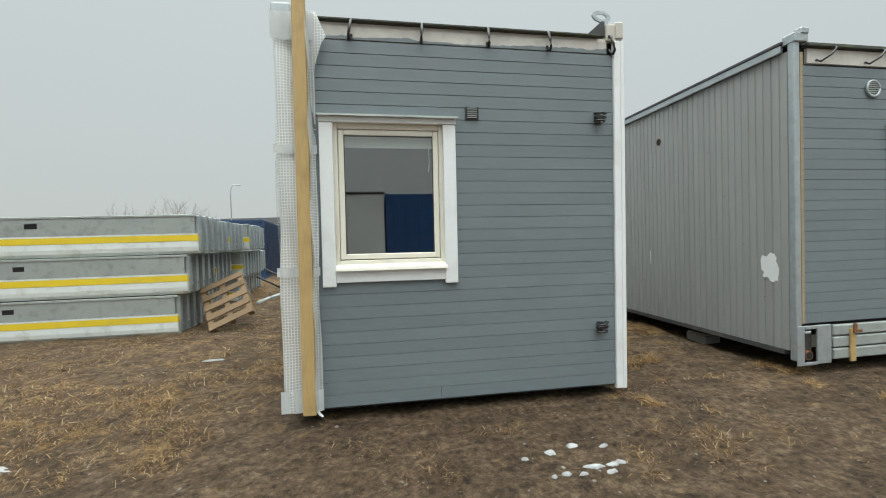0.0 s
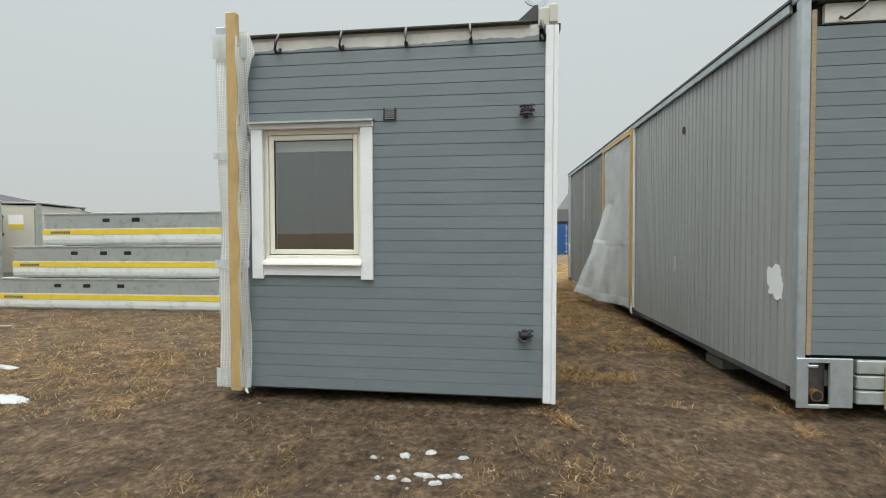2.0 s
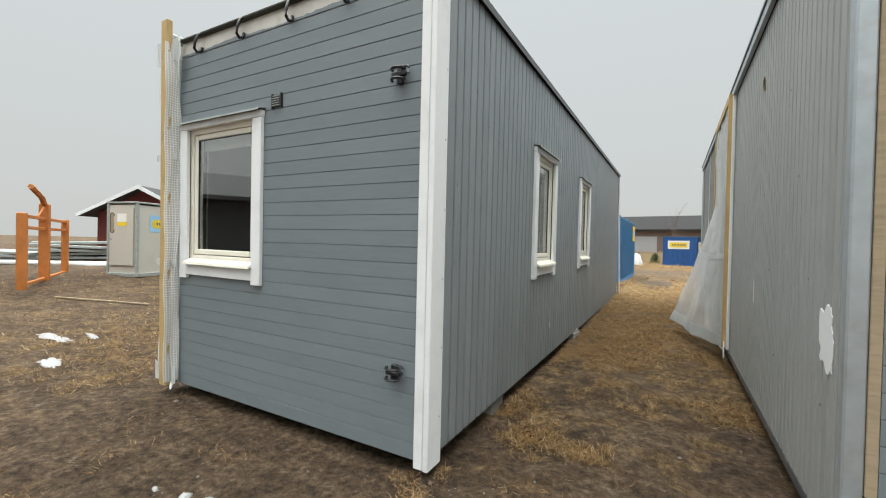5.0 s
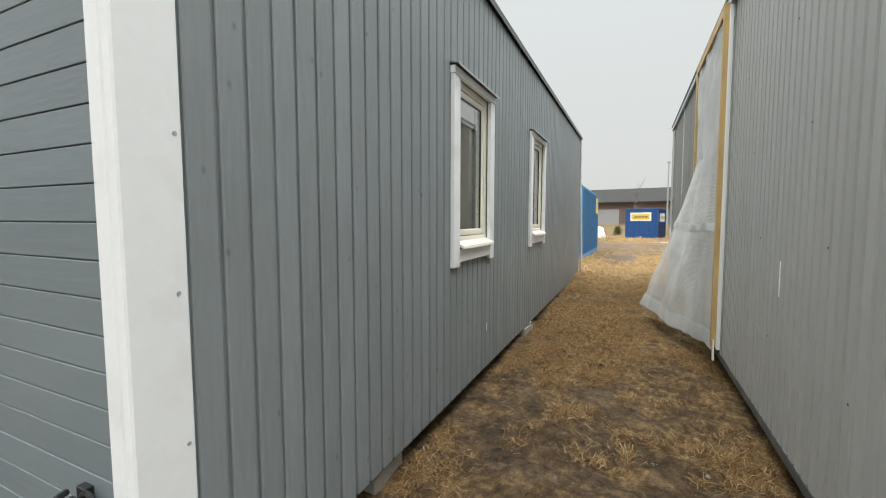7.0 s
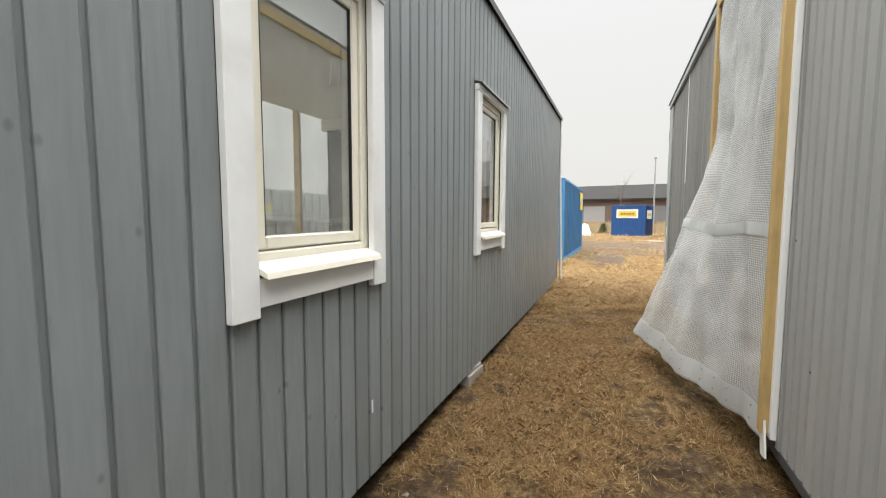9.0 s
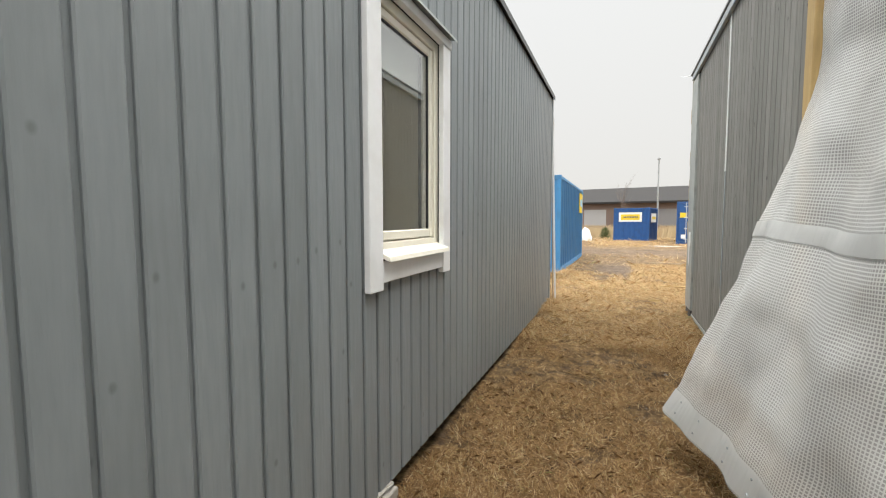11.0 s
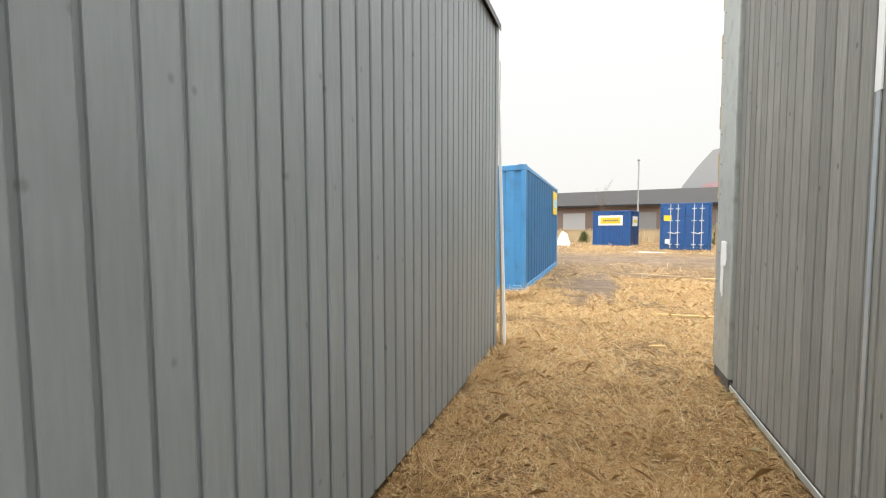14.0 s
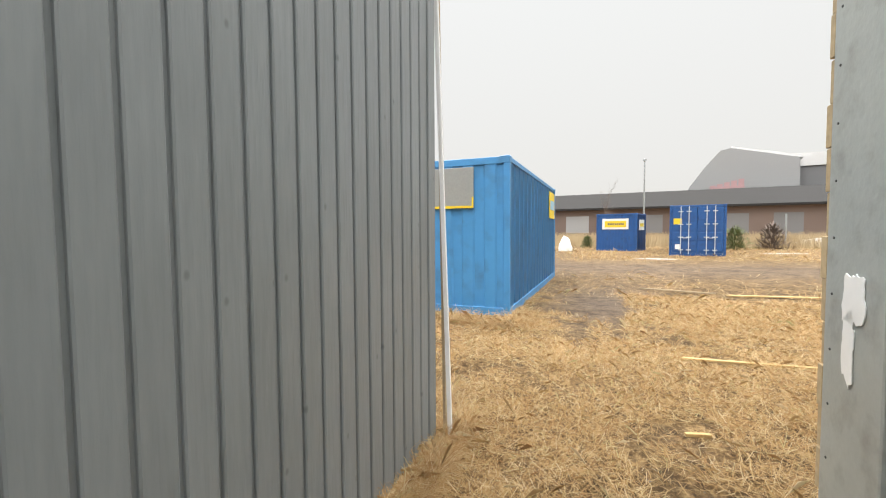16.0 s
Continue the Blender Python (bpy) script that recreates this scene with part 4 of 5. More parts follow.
    part("torn_patch", prism(torn(0.28, 1.09, 0.20, 0.30, 2), "x", 0.003, 0.0065), TAPE, root, "torn piece of white tape")
    part("torn_patch", prism(torn(L - 0.24, 1.2, 0.16, 0.2, 5), "x", -0.024, -0.020), TAPE, root, "torn piece of white tape")
    part("torn_patch", prism(torn(L - 0.21, 1.0, 0.085, 0.30, 8), "x", -0.024, -0.0205), TAPE, root, "torn piece of white tape")
    part("scratch", box((0.0055, 2.33, 1.03), (0.0078, 2.342, 1.24)), TAPE, root, "long white scratch")
    for k in range(14):
        yy, zz = 0.35 + 0.27 * k, 0.75 + 0.61 * (k * 5 % 4)
        part("nail_head", tube([(0.008, yy, zz), (0.0055, yy, zz)], 0.006, 6), UNDER, root)
    for k in range(12):
        part("post_rivet", tube([(-0.018, L - 0.06, 0.45 + 0.25 * k), (-0.021, L - 0.06, 0.45 + 0.25 * k)], 0.006, 6), UNDER, root)
    # weathered boards beyond the opening
    bd = mesh_of("board", prism([(0.0, 0.0), (-0.006, 0.0), (-0.006, 0.008), (-0.018, 0.012), (-0.02, 0.016), (-0.02, 0.096), (-0.016, 0.1), (0.0, 0.1)], "z", 0, 3.27), WEATHERED)
    y = p1 + 0.02
    while y < L - 0.50:
        piece("board", bd, root, (0.024, y, 0.18))
        y += 0.1
    part("white_strip", box((-0.004, 7.85, 1.95), (0.002, 7.89, 3.44)), TAPE, root, "narrow strip of white tape")
    part("white_strip", box((-0.003, 7.855, 0.35), (0.002, 7.88, 1.95)), GALV, root)
    part("base_rail", boxes(((-0.004, p1, 0.14), (0.024, L - 0.44, 0.178))), GALV_W, root)
    part("post_foot", boxes(((-0.01, L - 0.43, 0.10), (0.12, L - 0.02, 0.218))), UNDER, root, "dark steel foot under the corner post")
    part("corner_post", box((-0.018, L - 0.44, 0.22), (0.13, L, 3.42), 0.006), GALV_W, root, "painted grey steel corner post")
    # yellowed tape edge in short lengths
    for k in range(16):
        part("edge_tape", box((-0.012 + 0.006 * math.sin(k * 2.3), L + 0.001, 0.26 + 0.2 * k), (0.05, L + 0.05 + 0.008 * math.sin(k * 1.7), 0.455 + 0.2 * k), 0.003), REED, root)
    part("loose_wire", tube([(0.0, L - 0.1, 3.46), (-0.05, L - 0.02, 3.52), (-0.16, L + 0.05, 3.55)], 0.004, 5), GALV, root)
    # battens at the opening
    part("batten", box((-0.075, p0 - 0.005, 0.26), (-0.03, p0 + 0.055, 3.46), 0.004), PINE, root, "upright yellow pine batten")
    part("batten", box((-0.07, p1 - 0.07, 0.6), (-0.028, p1 + 0.03, 3.46), 0.004), PINE, root, "upright yellow pine batten")
    part("sheet_edge", box((-0.034, p0 - 0.035, 0.24), (-0.003, p0 + 0.02, 3.43), 0.004), TAPE, root, "folded edge of white film behind the batten")
    part("batten", box((-0.072, p0 + 0.057, 3.37), (-0.03, p1 - 0.072, 3.46), 0.004), PINE, root, "yellow pine batten along the top")

    # loose sheet: fixed at the top and the near batten, its far lower corner blown out
    bm = bmesh.new()
    uvl = bm.loops.layers.uv.new("UVMap")
    n1, n2 = 56, 84

    def sheet(u, v):
        """u from the near batten to the free edge, v from the top (0) to the hem (1)."""
        z = 3.42 - 3.22 * v + 0.02 * math.sin(9 * u)
        y = p0 + 0.03 + (p1 - p0 - 0.06) * u
        loose = max(0.0, (v - 0.38) / 0.62)
        b = u ** 1.3 * loose ** 1.05
        x = -0.05 - 0.62 * b
        y += 0.14 * b - 0.12 * u * u * math.sin(math.pi * min(1.0, loose)) + 0.04 * loose * u
        z += 0.05 * b * u
        fold = math.sin(19 * u + 2.2 * math.sin(3 * v)) * (0.014 + 0.022 * v * (1 - v) * 4) + 0.016 * math.sin(41 * u + 9 * v) * (0.3 + 0.7 * v) * (1 - u * 0.5)
        x += fold * min(1.0, 8 * u) * (0.4 + 0.6 * v) - 0.03 * math.sin(math.pi * u) * v
        x += 0.02 * noise.noise(Vector((u * 7, v * 9, 3.0))) * min(1.0, 6 * u) + 0.010 * noise.noise(Vector((u * 19, v * 23, 7.0)))
        return Vector((min(x, -0.032), y, z))

    grid = [[sheet(i / n1, j / n2) for j in range(n2 + 1)] for i in range(n1 + 1)]
    vs = [[bm.verts.new(p) for p in col] for col in grid]
    for i in range(n1):
        for j in range(n2):
            f = bm.faces.new((vs[i][j], vs[i + 1][j], vs[i + 1][j + 1], vs[i][j + 1]))
            for lp, (a, b) in zip(f.loops, ((i, j), (i + 1, j), (i + 1, j + 1), (i, j + 1))):
                lp[uvl].uv = (2.1 * a / n1, 3.3 * b / n2)
    film_ob = part("plastic_sheet", bm, FILM, root, "loose milky reinforced plastic sheet blown outward", True)

    def band(v0, v1, off):
        b = bmesh.new()
        lines = [[], []]
        for i in range(n1 + 1):
            for s, v in enumerate((v0, v1)):
                p = sheet(i / n1, v)
                lines[s].append(b.verts.new((p.x - off, p.y, p.z)))
        for i in range(n1):
            b.faces.new((lines[0][i], lines[0][i + 1], lines[1][i + 1], lines[1][i]))
        bmesh.ops.solidify(b, geom=b.faces[:], thickness=0.002)
        return b

    part("hem_band", band(0.945, 0.995, 0.006), TAPE, film_ob, "white hem band")
    part("tape_band", band(0.615, 0.64, 0.005), TAPE, film_ob, "white reinforcing band")
    for i in range(4, n1, 6):
        for v in (0.957, 0.982):
            p = sheet(i / n1, v)
            part("rivet", tube([(p.x - 0.007, p.y, p.z), (p.x - 0.013, p.y, p.z)], 0.006, 6), GALV, film_ob)
    part("sheet_tail", prism([(p0 - 0.06, 0.14), (p0 + 0.02, 0.13), (p0 + 0.06, 0.30), (p0 - 0.01, 0.34)], "x", -0.06, -0.05), TAPE, film_ob)
    return root


build_cabin_b()


# ---- blocks under the cabins ----
def block(x, y, w, d, rz):
    z = float(ground_z(x, y))
    ob = part("support_block", boxes(((-w / 2, -d / 2, -0.05), (w / 2, d / 2, 0.09)), ((-w / 2 + 0.01, -d / 2 + 0.01, 0.092), (w / 2 - 0.02, d / 2 - 0.01, 0.12)), bevel=0.008), CONCRETE)
    ob.matrix_basis = pose(x, y, z, 0, 0, rz)
    tagged(ob, "grey concrete block supporting a cabin", "block", "cabin supports")


for bx, by, rz in ((2.24, 5.05, 3), (2.31, 8.4, -5), (2.22, 12.6, 2), (-0.3, 4.2, 0), (4.72, 5.3, 4), (4.7, 8.1, 0), (4.62, 12.3, -3), (7.0, 4.3, 0)):
    block(bx, by, 0.26, 0.34, rz)


# ---- leaning boards at the cabin's far corner ----
def leaning(x, y, w, d, length, ang, mat, label):
    ob = part("leaning_board", box((-w / 2, -d / 2, 0), (w / 2, d / 2, length), 0.003), mat)
    ob.matrix_basis = pose(x, y, float(ground_z(x, y)) - 0.03, *ang)
    tagged(ob, label, "board", "boards leaning at the cabin")


leaning(2.495, 13.86, 0.03, 0.02, 3.3, (0, -1.6, 0), WHITE, "narrow white painted board leaning on the cabin corner")
leaning(2.45, 13.88, 0.02, 0.025, 3.1, (0, -0.6, 0), PINE_OLD, "weathered pine lath leaning on the cabin corner")


# ---- containers ----
def build_container(m, length, width, height, paint, label, doors=False, ribs_front=6, group="blue containers"):
    """Origin at the middle of the near end's foot; the body runs along +y."""
    root = thing("shipping_container", m, label, "container", group)
    w, h = width / 2, height
    for sx in (-1, 1):
        for y in (0.0, length):
            a, b = (y, y + 0.10) if y == 0 else (y - 0.10, y)
            part("corner_post", box((min(sx * w, sx * (w - 0.10)), a, 0.12), (max(sx * w, sx * (w - 0.10)), b, h - 0.10), 0.006), paint, root)
            for z in (0.0, h - 0.115):
                part("corner_casting", box((min(sx * (w + 0.004), sx * (w - 0.16)), a - 0.004, z), (max(sx * (w + 0.004), sx * (w - 0.16)), b + 0.05 * (1 if y == 0 else 0), z + 0.118), 0.008), paint, root)
        part("bottom_rail", box((min(sx * w, sx * (w - 0.06)), 0.1, 0.03), (max(sx * w, sx * (w - 0.06)), length - 0.1, 0.17), 0.006), paint, root)
        part("top_rail", box((min(sx * w, sx * (w - 0.06)), 0.1, h - 0.09), (max(sx * w, sx * (w - 0.06)), length - 0.1, h - 0.01), 0.006), paint, root)
        # corrugated side
        y = 0.1
        outer = []
        while y < length - 0.12:
            outer += [(sx * (w - 0.012), y), (sx * (w - 0.012), y + 0.20), (sx * (w - 0.026), y + 0.24), (sx * (w - 0.026), y + 0.36)]
            y += 0.40
        outer.append((sx * (w - 0.012), length - 0.1))
        bm = bmesh.new()
        lo = [bm.verts.new((p[0], p[1], 0.16)) for p in outer]
        hi = [bm.verts.new((p[0], p[1], h - 0.08)) for p in outer]
        for q in range(len(outer) - 1):
            bm.faces.new((lo[q], lo[q + 1], hi[q + 1], hi[q]))
        bmesh.ops.solidify(bm, geom=bm.faces[:], thickness=0.004)
        part("side_panel", bm, paint, root)
    part("roof", box((-w + 0.03, 0.05, h - 0.05), (w - 0.03, length - 0.05, h - 0.025)), paint, root)
    part("floor", box((-w + 0.05, 0.05, 0.12), (w - 0.05, length - 0.05, 0.16)), UNDER, root)
    for y, tag in ((0.0, "near"), (length - 0.06, "far")):
        part("end_rail", box((-w + 0.1, y, 0.03), (w - 0.1, y + 0.06, 0.17), 0.005), paint, root)
        part("end_rail", box((-w + 0.1, y, h - 0.12), (w - 0.1, y + 0.06, h - 0.01), 0.005), paint, root)
    part("end_wall", box((-w + 0.08, length - 0.05, 0.16), (w - 0.08, length - 0.03, h - 0.1)), paint, root)
    if not doors:
        part("end_wall", box((-w + 0.08, 0.03, 0.16), (w - 0.08, 0.05, h - 0.1)), paint, root)
        step = (width - 0.2) / ribs_front
        for k in range(ribs_front):
            part("end_rib", prism([(-w + 0.14 + k * step, 0.03), (-w + 0.17 + k * step, 0.008), (-w + 0.10 + (k + 0.62) * step, 0.008), (-w + 0.13 + (k + 0.62) * step, 0.03)], "z", 0.17, h - 0.12), paint, root)
    else:
        for sx in (-1, 1):
            a, b = (-w + 0.11, -0.006) if sx < 0 else (0.006, w - 0.11)
            door = part("container_door", box((a, 0.0, 0.18), (b, 0.045, h - 0.13), 0.008), paint, root)
            for k in range(4):
                zz = 0.28 + k * (h - 0.5) / 4
                part("door_panel", box((a + 0.07, -0.014, zz), (b - 0.07, -0.001, zz + (h - 0.5) / 4 - 0.12), 0.006), paint, door)
            for f in (0.36, 0.68):
                xx = a + (b - a) * f
                part("locking_bar", tube([(xx, -0.045, 0.12), (xx, -0.045, h - 0.06)], 0.02, 8), BAR, door, "pale steel locking bar")
                for zz in (0.3, 0.95, 1.6, 2.25):
                    part("bar_bracket", box((xx - 0.11, -0.05, zz), (xx + 0.11, -0.002, zz + 0.045)), BAR, door)
                part("bar_handle", tube([(xx, -0.06, 0.95), (xx + 0.26 * (1 if f < 0.5 else -1), -0.065, 0.92)], 0.016, 6), BAR, door, "steel handle")
            for k in range(5):
                part("hinge", box((a - 0.03 if sx < 0 else b - 0.02, -0.03, 0.3 + k * 0.48), (a + 0.02 if sx < 0 else b + 0.03, -0.002, 0.40 + k * 0.48), 0.004), paint, door)
    return root


K1 = build_container(pose(0.83, 17.8, 0.115, 0, 0, -0.4), 6.06, 2.44, 2.59, BLUE, "bright blue steel shipping container standing on dry grass")
sign = part("sign_board", box((-1.0, -0.02, 1.78), (0.63, 0.006, 2.44), 0.004), SIGNGREY, K1, "blank grey sign board with a yellow lower edge")
part("sign_edge", boxes(((-1.0, -0.024, 1.78), (0.63, -0.0205, 1.82)), ((0.60, -0.024, 1.82), (0.63, -0.0205, 1.96))), YELLOW, sign)
yel = part("sign_board", box((1.222, 4.7, 1.72), (1.235, 5.75, 2.42), 0.003), YELLOW, K1, "yellow sign board")
part("sign_mark", boxes(((1.236, 4.85, 1.95), (1.238, 5.6, 2.2))), LIGHTBLUE, yel)
part("timber_foot", boxes(((0.9, 5.7, -0.08), (1.3, 5.95, 0.0))), PINE_OLD, K1)

K2 = build_container(pose(4.14, 39.5, 0.06, 0, 0, -16), 2.44, 2.44, 2.44, NAVY, "small deep blue storage container with a yellow and white sign")
s2 = part("sign_board", box((-0.85, -0.012, 1.45), (0.72, 0.006, 2.12), 0.003), TAPE, K2, "white sign with a yellow lettered bar")
part("sign_bar", box((-0.70, -0.017, 1.58), (0.58, -0.0125, 1.98), 0.003), YELLOW, s2)
part("lettering", boxes(*[((-0.52 + 0.11 * k, -0.02, 1.72), (-0.44 + 0.11 * k, -0.0175, 1.84)) for k in range(9)]), PRINT, s2)
s3 = part("sign_board", box((1.212, 0.5, 1.4), (1.232, 1.9, 2.05), 0.003), TAPE, K2, "white sign")
part("lettering", boxes(((1.233, 0.7, 1.62), (1.236, 1.7, 1.82))), YELLOW, s3)

K3 = build_container(pose(7.78, 35.3, 0.13, 0, 0, -9), 6.06, 2.44, 2.59, NAVY, "deep blue shipping container with closed double doors", doors=True)
part("warning_label", boxes(((-1.04, -0.022, 1.62), (-0.66, -0.016, 1.92))), YELLOW, K3, "yellow label")
part("data_plate", boxes(((-0.96, -0.022, 0.36), (-0.74, -0.016, 0.6))), TAPE, K3, "small pale plate")

K4 = build_container(pose(-5.75, 18.2, 0.04, 0, 0, 6), 6.06, 2.44, 2.62, NAVY_DK, "dull navy container behind the stacked elements")


# ---- stacked striped elements ----
def build_element(length):
    """A long hollow steel element: grey top flange with slots, a yellow stripe, a rounded white lower side; ribbed ends."""
    root = thing("striped_element", pose(0, 0, 0), "long grey steel element with yellow stripe and white lower side", "barrier", "stacked elements")
    d, h = 1.05, 0.69
    part("body", prism([(0.0, 0.36), (0.0, h), (d, h), (d, 0.0), (0.14, 0.0), (0.14, 0.36)], "x", 0.06, length - 0.05), GALV_W, root)
    part("white_side", prism([(0.139, 0.0), (0.045, 0.0), (0.008, 0.05), (-0.002, 0.12), (0.0, 0.22), (0.139, 0.22)], "x", 0.02, length - 0.01), WHITEBODY, root, "dirty white rounded lower side")
    part("yellow_stripe", prism([(-0.004, 0.222), (-0.004, 0.33), (0.139, 0.33), (0.139, 0.222)], "x", 0.015, length - 0.004), YELLOW, root, "yellow reflective stripe")
    part("white_line", prism([(-0.002, 0.332), (-0.002, 0.358), (0.139, 0.358), (0.139, 0.332)], "x", 0.04, length - 0.02), WHITEBODY, root)
    part("top_flange", box((0.02, -0.012, h - 0.035), (length, 0.02, h + 0.004), 0.005), GALV_W, root)
    part("lettering", boxes(*[((0.22 + 0.055 * k, -0.008, 0.25), (0.262 + 0.055 * k, -0.0045, 0.30)) for k in range(9)]), PRINT, root, "small dark lettering")
    for x in (1.5, 2.22, length - 2.7):
        # flat black plate paints the slot's shaded inside on the closed face
        part("slot", boxes(((x, -0.0025, 0.49), (x + 0.17, 0.002, 0.57))), BLACK, root, "black plate painting the dark inside of a lifting slot")
        part("slot_lip", boxes(((x - 0.012, -0.008, 0.572), (x + 0.182, 0.001, 0.584))), GALV_W, root)
    # ends with steel uprights
    for k in range(4):
        part("end_rib", box((length - 0.048, 0.05 + 0.27 * k, 0.03), (length + 0.02, 0.15 + 0.27 * k, h - 0.02), 0.006), GALV, root)
        part("end_bolt", box((length + 0.02, 0.08 + 0.27 * k, 0.15), (length + 0.045, 0.12 + 0.27 * k, 0.19)), GALV, root)
    for x in (0.4, length - 0.7):
        part("dunnage", box((x, 0.1, -0.05), (x + 0.1, d, -0.002)), PINE_OLD, root)
    return root


ELEMENTS = [build_element(s) for s in (5.75, 5.5, 4.9)]
rngs = random.Random(4)
for row in range(6):
    for layer in range(3):
        src = ELEMENTS[layer]
        length = (5.75, 5.5, 4.9)[layer]
        right = (-3.45, -3.27, -3.08)[layer] + (rngs.uniform(-0.35, 0.0) - 0.03 * row if row else 0)
        m = pose(right - length, 7.98 + row * 1.22, 0.0 + 0.712 * layer, 0, 0, -0.6)
        if row == 0:
            src.matrix_basis = m
        elif not (row == 5 and layer == 2):
            copy_thing(src, m)


# ---- pallet leaning on the stack, pipes beside it ----
def build_pallet(m, label):
    root = thing("pallet", m, label, "pallet")
    for k in range(5):
        part("deck_board", box((0, 0.22 * k, 0.10), (0.8, 0.22 * k + 0.12, 0.122), 0.003), PALLET, root)
    for k in range(3):
        part("stringer", box((0.35 * k, 0, 0.08), (0.35 * k + 0.1, 1.0, 0.099), 0.003), PALLET, root)
        for j in range(3):
            part("foot_block", box((0.35 * k, 0.435 * j, 0.02), (0.35 * k + 0.1, 0.435 * j + 0.13, 0.079), 0.003), PALLET, root)
        part("runner", box((0.35 * k, 0, 0.0), (0.35 * k + 0.1, 1.0, 0.019), 0.003), PALLET, root)
    return root


build_pallet(pose(-2.93, 8.02, -0.05, 50, -24, 6), "grey worn wooden pallet leaning against the stacked elements")
for k, (a, b, r, mat, lab) in enumerate((((-2.75, 11.6, 0.12), (-2.2, 15.5, 0.12), 0.07, GALV_W, "grey plastic pipe lying on the ground"), ((-2.9, 10.9, 0.10), (-2.5, 14.9, 0.10), 0.06, GALV_W, "grey plastic pipe lying on the ground"), ((-3.0, 11.2, 0.75), (-2.0, 11.9, 0.12), 0.025, BLACK, "black rubber hose lying slack"), ((-3.0, 12.0, 0.9), (-1.9, 12.9, 0.14), 0.025, BLACK, "black rubber hose lying slack"))):
    mid = tuple((p + q) / 2 - (0.03 if i == 2 and r < 0.03 else 0) for i, (p, q) in enumerate(zip(a, b)))
    ob = part("pipe" if r > 0.03 else "hose", tube([a, mid, b], r, 12), mat, smooth=True)
    tagged(ob, lab, "pipe" if r > 0.03 else "hose", "pipes by the stack")


# ---- booths, barn, frame and scrap to the west ----
def build_booth(m, label, blue=True):
    root = thing("site_booth", m, label, "booth", "off-white booths")
    w, d, h = 1.25, 1.9, 2.35
    part("body", box((0.03, 0.03, 0.12), (w - 0.03, d - 0.03, h - 0.05)), BOOTH, root)
    for x in (0, w - 0.09):
        for y in (0, d - 0.09):
            part("corner_post", box((x, y, 0.02), (x + 0.09, y + 0.09, h), 0.006), GALV_W, root)
    part("roof", box((-0.02, -0.02, h), (w + 0.02, d + 0.02, h + 0.05), 0.01), GALV_W, root)
    part("base_frame", box((-0.01, -0.01, 0.0), (w + 0.01, d + 0.01, 0.12), 0.01), GALV_W, root)
    door = part("booth_door", box((0.14, -0.02, 0.36), (w - 0.13, 0.029, h - 0.14), 0.006), BOOTH, root)
    glass = part("door_window", prism([(0.27 + 0.07 * math.cos(a), 1.72 + (0.22 if math.sin(a) > 0 else -0.22) + 0.09 * math.sin(a)) for a in [2 * math.pi * k / 20 for k in range(20)]], "y", -0.026, -0.021), PINE_OLD, door, "long rounded door window")
    part("window_seal", tube([(0.27 + 0.08 * math.cos(a), -0.026, 1.72 + (0.22 if math.sin(a) >= 0 else -0.22) + 0.10 * math.sin(a)) for a in [2 * math.pi * k / 20 for k in range(21)]], 0.012, 6), BLACK, door)
    part("notice", box((0.48, -0.027, 1.62), (0.86, -0.0215, 2.02)), YELLOW, door, "orange and white notice")
    part("notice_top", box((0.48, -0.03, 1.75), (0.86, -0.0275, 2.02)), PAPER, door)
    part("door_handle", tube([(0.22, -0.02, 1.2), (0.22, -0.07, 1.2), (0.32, -0.07, 1.19)], 0.012, 6), BLACK, door)
    sg = part("sign_board", box((w - 0.028, 0.45, 1.45), (w - 0.015, 1.7, 2.0)), LIGHTBLUE if blue else YELLOW, root, "pale blue sign with yellow bar" if blue else "yellow sign")
    part("sign_bar", prism([(0.6, 1.58), (0.52, 1.66), (0.52, 1.78), (0.6, 1.86), (1.55, 1.86), (1.63, 1.78), (1.63, 1.66), (1.55, 1.58)], "x", w - 0.0148, w - 0.010), YELLOW, sg)
    part("lettering", boxes(*[((w - 0.0098, 0.68 + 0.09 * k, 1.68), (w - 0.007, 0.745 + 0.09 * k, 1.77)) for k in range(9)]), PRINT, sg)
    return root


build_booth(pose(-12.26, 7.73, 0.25, 0, 0, 15), "off-white site booth with a door and a blue and yellow sign")
build_booth(pose(-12.35, 10.2, 0.25, 0, 0, 15), "off-white site booth with a yellow sign", False)


def build_barn():
    root = thing("barn", pose(-24.6, 12.2, 0.25, 0, 0, 33), "red timber barn with white eaves and grey roof", "barn")
    w, L, e, p = 5.2, 30.0, 2.6, 4.0
    part("wall", prism([(0, 0), (w, 0), (w, e), (w / 2, p), (0, e)], "y", 0.0, L), RED, root)
    for s in (0, 1):
        a, b = (w / 2, p + 0.02), ((-0.6, e - 0.22) if s == 0 else (w + 0.6, e - 0.22))
        part("roof", prism([a, b, (b[0], b[1] + 0.12), (a[0], a[1] + 0.13)], "y", -0.7, L + 0.5), ROOFGREY, root, "grey sheet roof")
        part("bargeboard", prism([(a[0], a[1] - 0.07), (b[0], b[1] - 0.05), (b[0], b[1] + 0.13), (a[0], a[1] + 0.14)], "y", -0.74, -0.702), WHITE, root, "white bargeboard")
    return root


build_barn()


